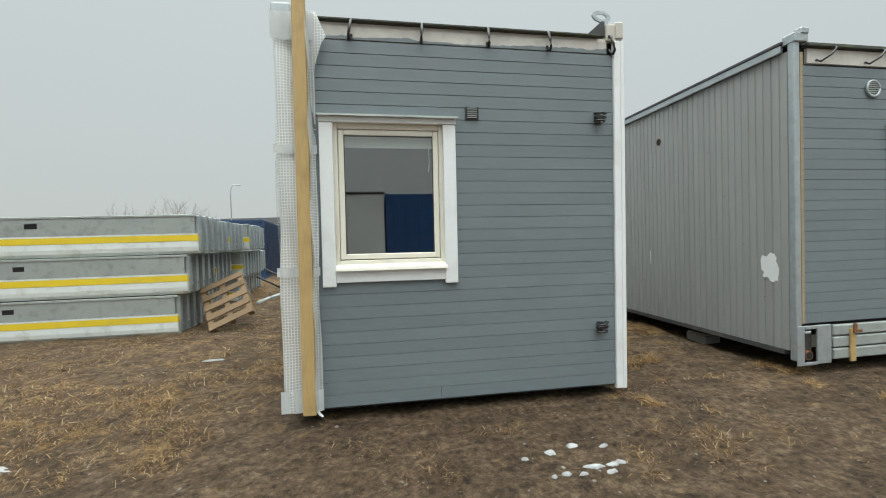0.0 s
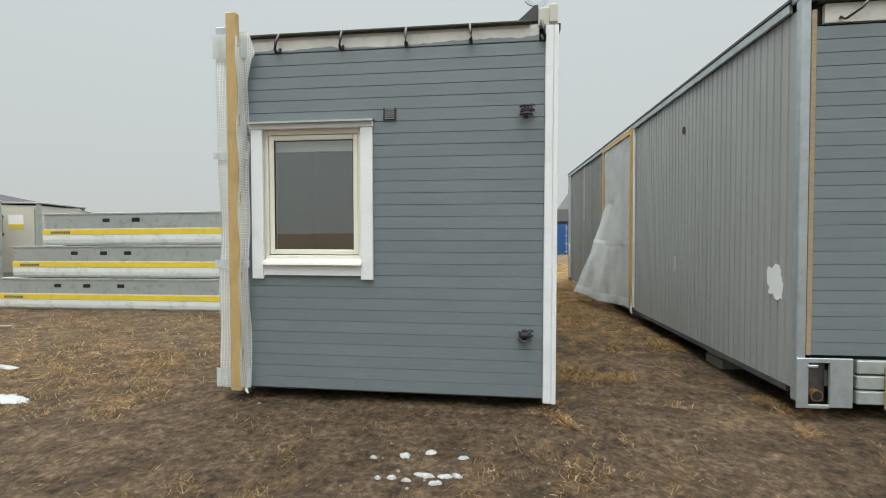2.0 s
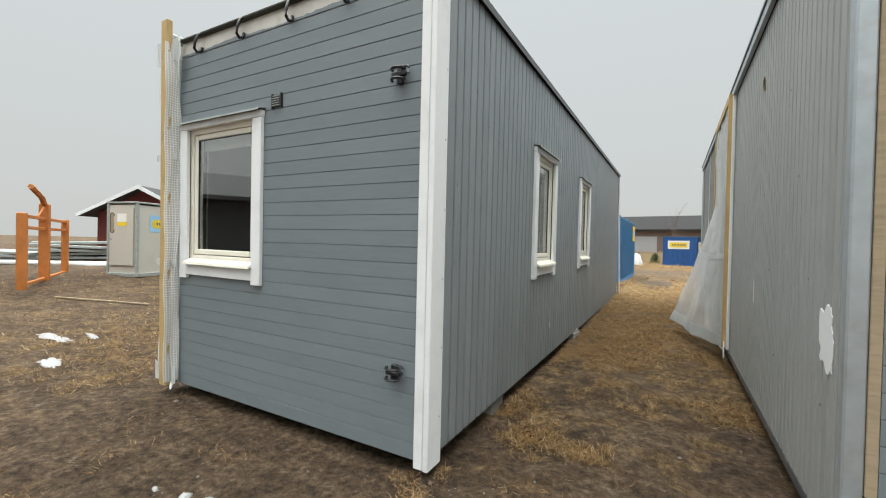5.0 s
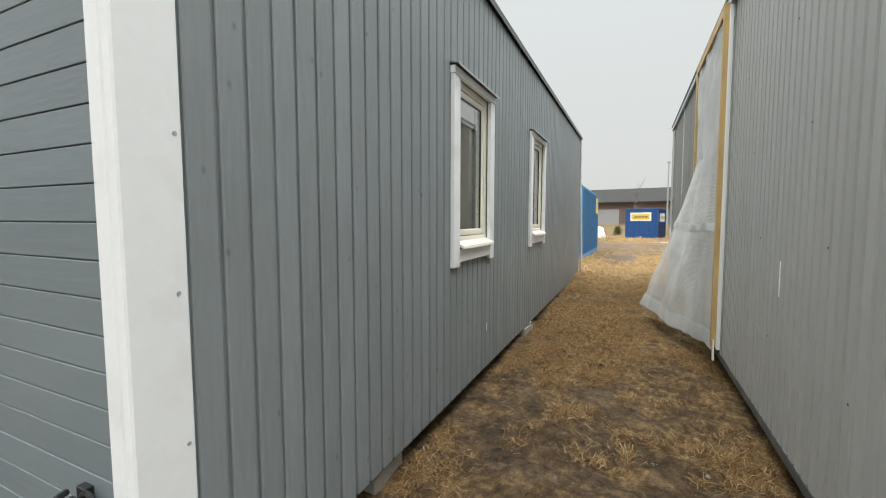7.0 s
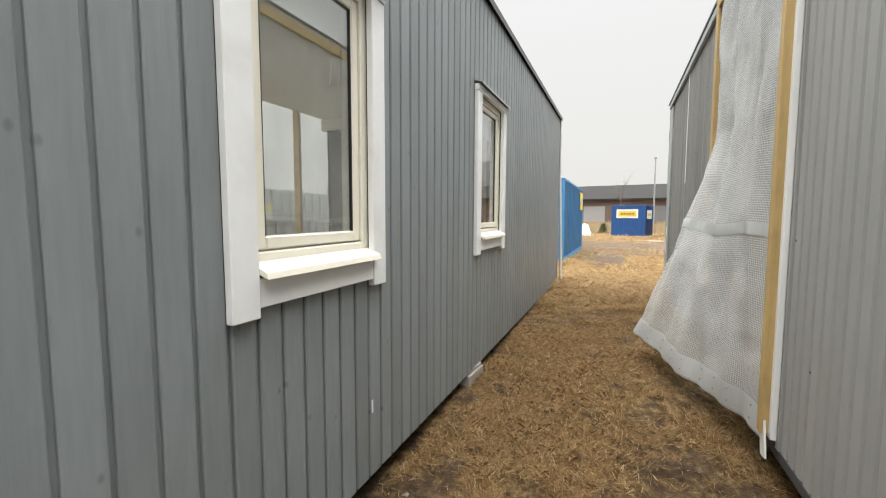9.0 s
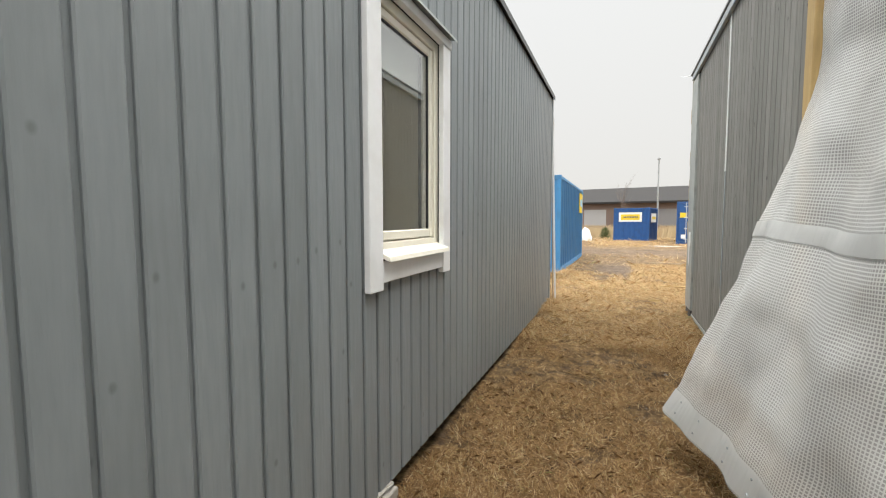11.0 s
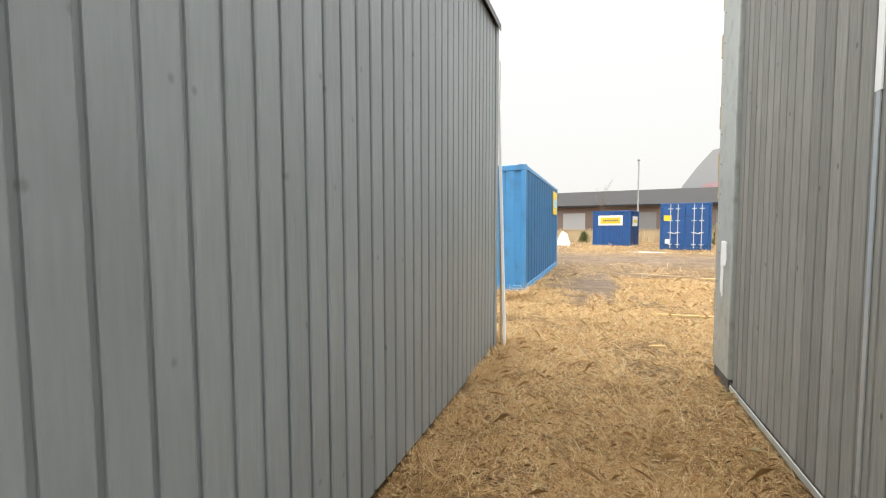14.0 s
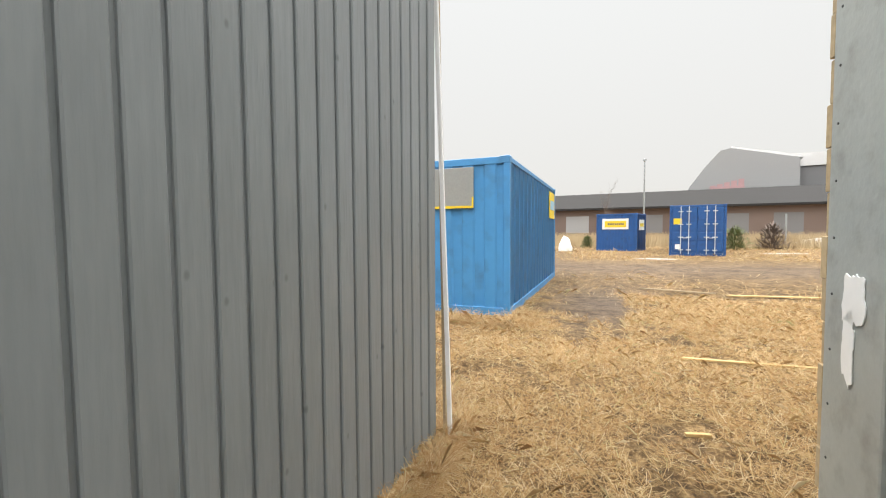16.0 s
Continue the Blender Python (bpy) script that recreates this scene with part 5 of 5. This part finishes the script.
def build_frame():
    root = thing("steel_lift_frame", pose(-11.7, 6.05, 0.2, 0, 0, 152.5), "orange painted steel frame with rails and a jib", "frame")
    part("post", box((-0.11, -0.11, 0), (0.11, 0.11, 2.2), 0.015), ORANGE, root)
    part("post", box((2.6, -0.09, 0), (2.78, 0.09, 1.85), 0.015), ORANGE, root)
    part("post", box((-2.2, -0.09, 0), (-2.02, 0.09, 1.85), 0.015), ORANGE, root)
    part("jib", tube([(0, 0, 2.15), (-0.35, 0, 2.36), (-1.4, 0, 2.55)], 0.07, 6), ORANGE, root)
    for z in (1.78, 1.5, 0.10):
        part("rail", box((0.11, -0.04, z - 0.04), (2.6, 0.04, z + 0.04), 0.008), ORANGE, root)
        part("rail", box((-2.02, -0.04, z - 0.04), (-0.11, 0.04, z + 0.04), 0.008), ORANGE, root)
    for x in (0.25, -0.3):
        part("brace", tube([(x * 0.4, 0.0, 2.1), (x * 2.4, 0, 1.82)], 0.025, 6), ORANGE, root)
    part("hose", tube([(0.1, 0.1, 2.1), (0.5, 0.14, 1.75), (0.8, 0.12, 1.1), (0.7, 0.1, 0.5)], 0.02, 6), BLACK, root)
    return root


build_frame()
tank = part("scrap_tank", prism([(-1.7, 0), (1.7, 0), (1.75, 2.2), (0.9, 2.05), (0.0, 2.0), (-0.9, 2.1), (-1.75, 2.25)], "y", 0, 2.2), RUST)
tank.matrix_basis = pose(-25.0, 15.2, 0.25, 0, 0, 35)
tagged(tank, "rusty brown open steel tank on the ground", "tank")
for k in range(9):
    sh = part("sheet_pile", box((-1.6, -0.8, 0.0), (1.6, 0.8, 0.13), 0.02), GALV_W)
    sh.matrix_basis = pose(-21.6 + 0.15 * math.sin(k * 2.1) - (2.6 if k > 5 else 0), 10.4 + 0.2 * math.cos(k) - (1.4 if k > 5 else 0), 0.27 + 0.17 * (k if k < 6 else k - 6), 1.5 * math.sin(k), 2 * math.cos(k * 1.7), 35 + 4 * math.sin(k * 3))
    tagged(sh, "grey steel scaffold panel in a pile", "panel", "scaffold panels")
pipe = part("pipe", tube([(-21.5, 6.4, 0.38), (-15.8, 10.0, 0.38)], 0.11, 12), TAPE, smooth=True)
tagged(pipe, "long white plastic pipe lying on the ground", "pipe")


# ---- cabin behind the walker, mirrored in the glass ----
def build_rear():
    build_container(pose(1.65, -5.2, -0.06, 0, 0, 180), 6.06, 2.44, 2.9, NAVY, "blue container standing across the yard", group="blue containers")
    W2 = thing("storage_booth", pose(-0.72, -6.6, -0.06, 0, 0, 0), "white painted booth across the yard", "booth")
    part("body", box((0, 0, 0.1), (1.1, 1.4, 2.9), 0.02), WHITE, W2)
    part("roof", box((-0.03, -0.03, 2.9), (1.13, 1.43, 2.97), 0.01), FLASH, W2)
    part("base_frame", box((0.02, 0.02, 0.0), (1.08, 1.38, 0.1)), UNDER, W2)
    S = thing("storage_shed", pose(-18, -9, 0, 0, 0, 20), "low grey storage shed across the yard", "shed")
    part("wall", prism([(0, 0), (12, 0), (12, 2.6), (6, 4.0), (0, 2.6)], "y", 0, 6.0), ROOFGREY, S)
    part("roof", prism([(-0.4, 2.58), (6, 4.02), (12.4, 2.58), (12.4, 2.7), (6, 4.15), (-0.4, 2.7)], "y", -0.3, 6.3), FLASH, S)


build_rear()


# ---- far buildings beyond the road ----
def build_far():
    H = thing("warehouse", pose(-30, 82, 0.1, 0, 0, -6), "long low brick warehouse with a dark roof, mist put into its muted brick colour", "warehouse")
    part("wall", box((0, 0, 0), (75, 14, 4.6)), BRICKFAR, H, "dull brick wall")
    part("roof", prism([(-0.6, 4.3), (-0.6, 4.6), (6, 7.2), (14.6, 4.6), (14.6, 4.3)], "x", -0.5, 75.5), HALLDARK, H, "dark sheet roof")
    for k in range(14):
        part("wall_panel", box((2 + 5.2 * k, -0.05, 0.4 + 0.4 * (k % 2)), (4.6 + 5.2 * k + (k % 3) * 0.4, -0.004, 3.4)), (HALLSIDE, HALLGREY, TEAL)[(k * 5) % 3 if k % 4 == 1 else 0], H)
    G = thing("sports_hall", pose(16.0, 92, 0.1, 0, 0, -12), "large grey hall with curved gable and white roof", "hall")
    w, p = 15.0, 14.3
    prof = [(-1.5, 0), (w, 0), (w, 12.0), (6.4, p), (5.0, 14.0), (3.0, 11.6), (0.8, 8.4), (-0.6, 5.5)]
    part("gable", prism(prof, "y", 0, 0.5), HALLGREY, G, "pale grey gable")
    part("side_wall", box((w - 0.3, 0.5, 0), (w, 60, 11.9)), HALLSIDE, G)
    part("roof", prism([(6.4, p), (w + 0.4, 12.0), (w + 0.4, 12.4), (6.4, p + 0.35)], "y", 0.5, 60), HALLROOF, G, "white roof")
    part("roof", prism([(6.4, p), (5.0, 14.0), (3.0, 11.6), (0.8, 8.4), (-0.6, 5.5), (-1.5, 0), (-1.2, 0), (6.4, p - 0.3)], "y", 0.5, 60), HALLROOF, G)
    logo = boxes(*[((3.7 + 0.95 * k, -0.06, 7.1 + 0.22 * k + 0.2 * (k % 2)), (4.45 + 0.95 * k, -0.01, 8.4 + 0.22 * k)) for k in range(5)], ((3.6, -0.05, 7.6), (8.3, -0.02, 8.2)))
    part("wall_mark", logo, PINK, G, "red painted mark, its colour paled for distance haze")
    S = thing("annex", pose(31.0, 95.0, 0.1, 0, 0, -12), "dark grey hall side beside the pale gable", "hall")
    part("wall", box((0, -1.0, 0), (40, 20, 11.2)), HALLSIDE, S)
    part("roof", box((-0.4, -1.2, 11.2), (40.4, 20, 13.2)), HALLROOF, S)
    # mast
    M = thing("light_mast", pose(6.7, 52, 0.1), "tall grey light mast", "mast")
    part("pole", tube([(0, 0, 0), (0, 0, 7.4)], 0.07, 8, [0.09, 0.055]), GALV, M)
    part("lamp_head", box((-0.14, -0.1, 7.4), (0.14, 0.1, 7.55), 0.01), GALV, M)
    M2 = thing("street_lamp", pose(-19.0, 60, 0.1), "thin grey street lamp", "lamp")
    part("pole", tube([(0, 0, 0), (0, 0, 9.2), (0.3, 0, 9.9), (0.9, 0, 9.9)], 0.06, 8, [0.1, 0.07, 0.05, 0.05]), GALV, M2)
    part("lamp_head", box((0.7, -0.12, 9.8), (1.3, 0.12, 9.98), 0.02), GALV, M2)
    F = thing("fence_post", pose(15.6, 48, 0.15), "pale upright fence post", "post")
    part("post", tube([(0, 0, 0), (0, 0, 2.4)], 0.06, 8), GALV, F)
    # white heap and rubble beyond the road
    rr = random.Random(12)
    for name, (cx, cy), (sx, sy, sz), mat, lab, cat in (("covered_heap", (21.5, 50), (4.6, 2.0, 0.9), SNOW, "long white covered heap", "heap"), ("scrap_heap", (1.15, 38.5), (0.42, 0.3, 0.95), TAPE, "white scrap sheets on the ground", "scrap")):
        bm = bmesh.new()
        bmesh.ops.create_icosphere(bm, subdivisions=3, radius=1)
        for v in bm.verts:
            k = 1 + 0.18 * noise.noise(v.co * 2.3)
            v.co = Vector((v.co.x * sx * k, v.co.y * sy * k, max(0, v.co.z) * sz * k))
        ob = part(name, bm, mat)
        ob.matrix_basis = pose(cx, cy, 0.12)
        tagged(ob, lab, cat)


build_far()


# ---- bare trees, shrubs, reeds ----
def build_tree(m, height, seed, label):
    r = random.Random(seed)
    root = thing("tree", m, label, "tree", "bare trees")
    bm = bmesh.new()
    tw = bmesh.new()

    def grow(p, d, length, rad, depth):
        pts, rads = [p], [rad]
        for k in range(3):
            d = (d + Vector((r.uniform(-1, 1), r.uniform(-1, 1), r.uniform(-0.2, 0.7))) * 0.16).normalized()
            p = p + d * (length / 3)
            pts.append(p)
            rads.append(rad * (1 - 0.22 * (k + 1)))
        add_tube(bm if depth > 2 else tw, pts, rad, 5 if depth > 2 else 3, rads, cap=False)
        if depth == 0:
            return
        for k in range(4):
            q = pts[1 + (k % 3)]
            side = Vector((r.uniform(-1, 1), r.uniform(-1, 1), r.uniform(0.3, 1.2))).normalized()
            grow(q, (d + side * 0.9).normalized(), length * r.uniform(0.5, 0.72), rad * 0.5, depth - 1)

    grow(Vector((0, 0, 0)), Vector((0, 0, 1)), height * 0.42, height * 0.009, 4)
    part("trunk", bm, BARK, root)
    part("crown", tw, BARK, root, "fine bare twigs")
    return root


for k, (x, y, h) in enumerate(((-29, 52, 8.5), (-27, 55, 8.5), (-23, 50, 10.0), (-21.6, 54, 9.0), (-19.4, 51, 8.0), (-31.0, 56, 8.0), (3.9, 70, 8.0))):
    build_tree(pose(x, y, 0.1, 0, 0, 50 * k), h, 20 + k, "bare leafless tree with thin twigs")


def build_shrub(m, size, seed, mat, label, name="shrub"):
    r = random.Random(seed)
    verts, faces = [], []
    for k in range(900):
        a, q = r.uniform(0, 2 * math.pi), r.random() ** 0.6
        z = r.uniform(0.02, 1.0)
        rad = size * 0.6 * q * (1 - 0.55 * z) * (1 + 0.3 * math.sin(3 * a + seed))
        p = Vector((rad * math.cos(a), rad * math.sin(a), size * z * (1 - 0.25 * q)))
        d = Vector((math.cos(a) * 0.6, math.sin(a) * 0.6, r.uniform(0.2, 1.2))).normalized() * size * 0.16
        s = Vector((-d.y, d.x, 0)).normalized() * size * 0.018
        i = len(verts)
        verts += [p - s, p + s, p + d]
        faces.append((i, i + 1, i + 2))
    me = bpy.data.meshes.new(name)
    me.from_pydata(verts, [], faces)
    me.materials.append(mat)
    ob = new(name, me)
    ob.matrix_basis = m
    return tagged(ob, label, "shrub", "shrubs by the road")


build_shrub(pose(11.3, 43.0, 0.1), 1.6, 1, SPRUCE, "small green juniper bush in dry grass")
build_shrub(pose(2.3, 43.5, 0.1), 1.0, 2, SPRUCE, "small green juniper bush in dry grass")
build_shrub(pose(13.6, 44.0, 0.1), 1.8, 3, BARK, "low bare brown bush")


# ---- loose laths, snow and chips ----
def lath(a, b, w, label, mat=PINE):
    a, b = Vector(a), Vector(b)
    d = b - a
    ob = part("lath", box((0, -w / 2, 0), (d.length, w / 2, 0.022), 0.003), mat)
    ob.matrix_basis = pose(a.x, a.y, float(ground_z(a.x, a.y)) + 0.025, 0, 0, math.degrees(math.atan2(d.y, d.x)))
    tagged(ob, label, "lath", "laths on the grass")


lath((4.2, 16.22, 0), (7.6, 16.42, 0), 0.05, "fresh pale pine lath lying in dry grass")
lath((5.75, 21.1, 0), (9.5, 21.6, 0), 0.10, "pine board lying in dry grass")
lath((4.2, 21.7, 0), (5.6, 21.3, 0), 0.06, "weathered lath lying in dry grass", PINE_OLD)
lath((3.95, 14.4, 0), (4.11, 14.44, 0), 0.03, "short pale offcut in dry grass", PINE)
lath((-9.5, 5.6, 0), (-6.6, 6.3, 0), 0.06, "weathered lath lying on mud", PINE_OLD)


def snow_patch(x, y, sx, sy, seed, rz=0):
    """A flat, ragged remnant that thins out at its edge."""
    bm = bmesh.new()
    rings, sides = 7, 40
    prev, centre = None, bm.verts.new((0, 0, 0.012))
    for k in range(1, rings + 1):
        f = k / rings
        ring = []
        for q in range(sides):
            a = 2 * math.pi * q / sides
            e = 1 + 0.55 * noise.noise(Vector((1.6 * math.cos(a) + seed * 3.1, 1.6 * math.sin(a), seed))) + 0.45 * noise.noise(Vector((5 * math.cos(a), 5 * math.sin(a) + seed * 2.3, seed)))
            ring.append(bm.verts.new((sx * e * f * math.cos(a), sy * e * f * math.sin(a), 0.012 * (1 - f ** 3) - 0.008 * f ** 4 + 0.004 * noise.noise(Vector((40 * sx * f * math.cos(a), 40 * sy * f * math.sin(a), seed))))))
        for q in range(sides):
            j = (q + 1) % sides
            if prev is None:
                bm.faces.new((centre, ring[q], ring[j]))
            else:
                bm.faces.new((prev[q], ring[q], ring[j], prev[j]))
        prev = ring
    ob = part("snow_patch", bm, SNOW, smooth=True)
    ob.matrix_basis = pose(x, y, float(ground_z(x, y) + bumps(x, y)) + 0.006, 0, 0, rz)
    tagged(ob, "small melting patch of dirty old snow", "snow", "snow patches")


for k, (x, y, sx, sy) in enumerate(((1.24, 2.79, 0.04, 0.028), (1.42, 2.82, 0.045, 0.03), (1.66, 2.79, 0.04, 0.015), (1.21, 2.47, 0.03, 0.018), (1.42, 2.5, 0.07, 0.022), (1.55, 2.5, 0.05, 0.025), (1.02, 2.73, 0.025, 0.016), (1.31, 2.44, 0.03, 0.012), (1.12, 2.46, 0.02, 0.01), (1.63, 2.53, 0.04, 0.018), (1.5, 2.42, 0.05, 0.016), (-4.6, 4.0, 0.55, 0.10), (-2.95, 3.45, 0.32, 0.10), (-17.5, 9.2, 1.6, 0.5), (-4.2, 4.35, 0.3, 0.05), (5.7, 32.5, 0.8, 0.35), (12.5, 38.5, 1.2, 0.3), (17, 42, 1.6, 0.4), (-2.2, 6.0, 0.12, 0.03))):
    snow_patch(x, y, sx, sy, k, 20 * math.sin(k * 4))


# ---- grass blades and chips, past counting ----
def stuff_mesh(name, co, faces_per, mat, label, category):
    n = len(co) // faces_per
    me = bpy.data.meshes.new(name)
    me.vertices.add(len(co))
    me.vertices.foreach_set("co", co.ravel())
    me.loops.add(len(co))
    me.loops.foreach_set("vertex_index", np.arange(len(co)))
    me.polygons.add(n)
    me.polygons.foreach_set("loop_start", np.arange(0, len(co), faces_per))
    me.update()
    me.materials.append(mat)
    return tagged(new(name, me), label, category, kind="stuff")


def build_grass():
    rng = np.random.default_rng(7)

    def field(count, x0, x1, y0, y1, keep, size, thick=1.0):
        x, y = rng.uniform(x0, x1, count), rng.uniform(y0, y1, count)
        clump = 0.45 * soft_noise(x, y, 0.7, 1) + 0.35 * soft_noise(x, y, 0.23, 2) + 0.2 * soft_noise(x, y, 0.09, 3) + rng.normal(0, 0.07, count)
        ok = clump > keep(x, y)
        inside = ((x > -0.75) & (x < A_SIDE - 0.05) & (y > A_FRONT + 0.1) & (y < A_FRONT + A_LEN)) | ((x > B_SIDE + 0.08) & (x < 7.4) & (y > B_FRONT + 0.1) & (y < B_FRONT + B_LEN)) | ((x > -0.4) & (x < 2.05) & (y > 17.5) & (y < 23.5))
        ok &= ~inside
        x, y, c = x[ok], y[ok], clump[ok]
        n = len(x)
        a = 2 * np.pi * (soft_noise(x, y, 0.3, 5) * 1.5 + 0.35 * rng.normal(0, 1, n))
        ln = size * rng.uniform(0.4, 1.5, n) * (0.6 + 0.8 * np.clip(c, 0, 1))
        up = np.clip(rng.uniform(0.0, 0.7, n) ** 1.5 * (0.5 + c), 0, 0.9)
        flat = np.sqrt(1 - up ** 2)
        dx, dy, dz = np.cos(a) * ln * flat, np.sin(a) * ln * flat, ln * up
        w = rng.uniform(0.0008, 0.0021, n) * thick * (1 + 0.9 * np.clip((y - 12) / 6, 0, 4))
        bend = rng.normal(0, 0.22, n) * ln
        sx, sy = -np.sin(a), np.cos(a)
        z = ground_z(x, y) + bumps(x, y) * np.exp(-np.maximum(0, np.hypot(x - 2, y - 9) - 12) / 15) + rng.uniform(-0.004, 0.012, n) + 0.03 * np.clip(c - 0.5, 0, 1)
        mx, my, mz = x + dx * 0.55 + sx * bend, y + dy * 0.55 + sy * bend, z + dz * 0.8
        sx, sy = sx * w, sy * w
        p0 = np.stack([x - sx, y - sy, z], -1)
        p1 = np.stack([x + sx, y + sy, z], -1)
        p2 = np.stack([mx + sx * 0.8, my + sy * 0.8, mz], -1)
        tip = np.stack([x + dx, y + dy, z + dz * 0.85], -1)
        p3 = np.stack([mx - sx * 0.8, my - sy * 0.8, mz], -1)
        return np.stack([p0, p1, p2, tip, p3], 1).reshape(-1, 3)

    passage = field(420000, 2.2, 4.7, 3.0, 12.5, lambda x, y: 0.74 - 0.26 * np.clip((y - 4.4) / 3.2, 0, 1) - 0.06 * np.clip((y - 7.5) / 5, 0, 1), 0.05, 1.0)
    yard = field(170000, -4, 7, 0.3, 5.5, lambda x, y: 0.66 + 0.07 * np.clip((x + 2.0) / 2.0, 0, 1), 0.045)
    beyond = field(380000, -1, 9.5, 11.5, 20.5, lambda x, y: 0.30 + 0.6 * np.exp(-((x - 3.4) / 1.0) ** 2 - ((y - 19.5) / 2.2) ** 2), 0.11)
    west = field(70000, -13, -0.8, 3.5, 17, lambda x, y: 0.52 + 0.0 * x, 0.07, 1.6)
    far = field(60000, -6, 22, 20, 50, lambda x, y: 0.42 + 0.5 * np.exp(-((y - 27.5) / 3.5) ** 2), 0.22)
    edge = field(6000, 2.42, 2.6, 12.8, 14.1, lambda x, y: 0.1 + 0 * x, 0.16)
    edge2 = field(8000, -0.6, 2.3, 17.0, 17.5, lambda x, y: 0.1 + 0 * x, 0.22)
    stuff_mesh("trodden_grass", np.concatenate([passage, yard, west]), 5, TRODDEN, "trodden brown winter grass in the mud", "grass")
    stuff_mesh("grass", np.concatenate([beyond, far, edge, edge2]), 5, BLADES, "flattened pale straw-coloured winter grass", "grass")
    # tall pale reeds beyond the road
    n = 26000
    x, y = rng.uniform(-12, 45, n), rng.uniform(44, 62, n)
    h = rng.uniform(0.4, 1.2, n)
    lean = rng.normal(0, 0.2, (n, 2))
    w = rng.uniform(0.01, 0.03, n)
    z = ground_z(x, y)
    co = np.stack([np.stack([x - w, y, z], -1), np.stack([x + w, y, z], -1), np.stack([x + lean[:, 0], y + lean[:, 1], z + h], -1)], 1).reshape(-1, 3)
    stuff_mesh("reeds", co, 3, REED, "pale dry reeds beyond the dirt road", "reeds")
    # chips and pebbles
    n = 5200
    x, y = rng.uniform(-4, 7, n), rng.uniform(0, 14, n)
    ok = ~(((x > -0.75) & (x < A_SIDE) & (y > A_FRONT)) | ((x > B_SIDE) & (y > B_FRONT)))
    x, y = x[ok], y[ok]
    n = len(x)
    s = rng.gamma(2.0, 0.0025, n) + 0.002
    a = rng.uniform(0, np.pi, n)
    z = ground_z(x, y) + bumps(x, y)
    e = 0.4 + rng.random(n)
    ring = []
    base = [(-1, 0), (0, -1), (1, 0), (0, 1)]
    pts = [np.stack([x + s * (bx * np.cos(a) * e - by * np.sin(a)), y + s * (bx * np.sin(a) * e + by * np.cos(a)), z], -1) for bx, by in base]
    top = np.stack([x, y, z + s * 0.7], -1)
    tris = []
    for k in range(4):
        tris.append(np.stack([pts[k], pts[(k + 1) % 4], top], 1))
    co = np.concatenate(tris, 0).reshape(-1, 3)
    stuff_mesh("pebbles", co, 3, STONE, "small stones and chips strewn on the mud", "stones")


build_grass()
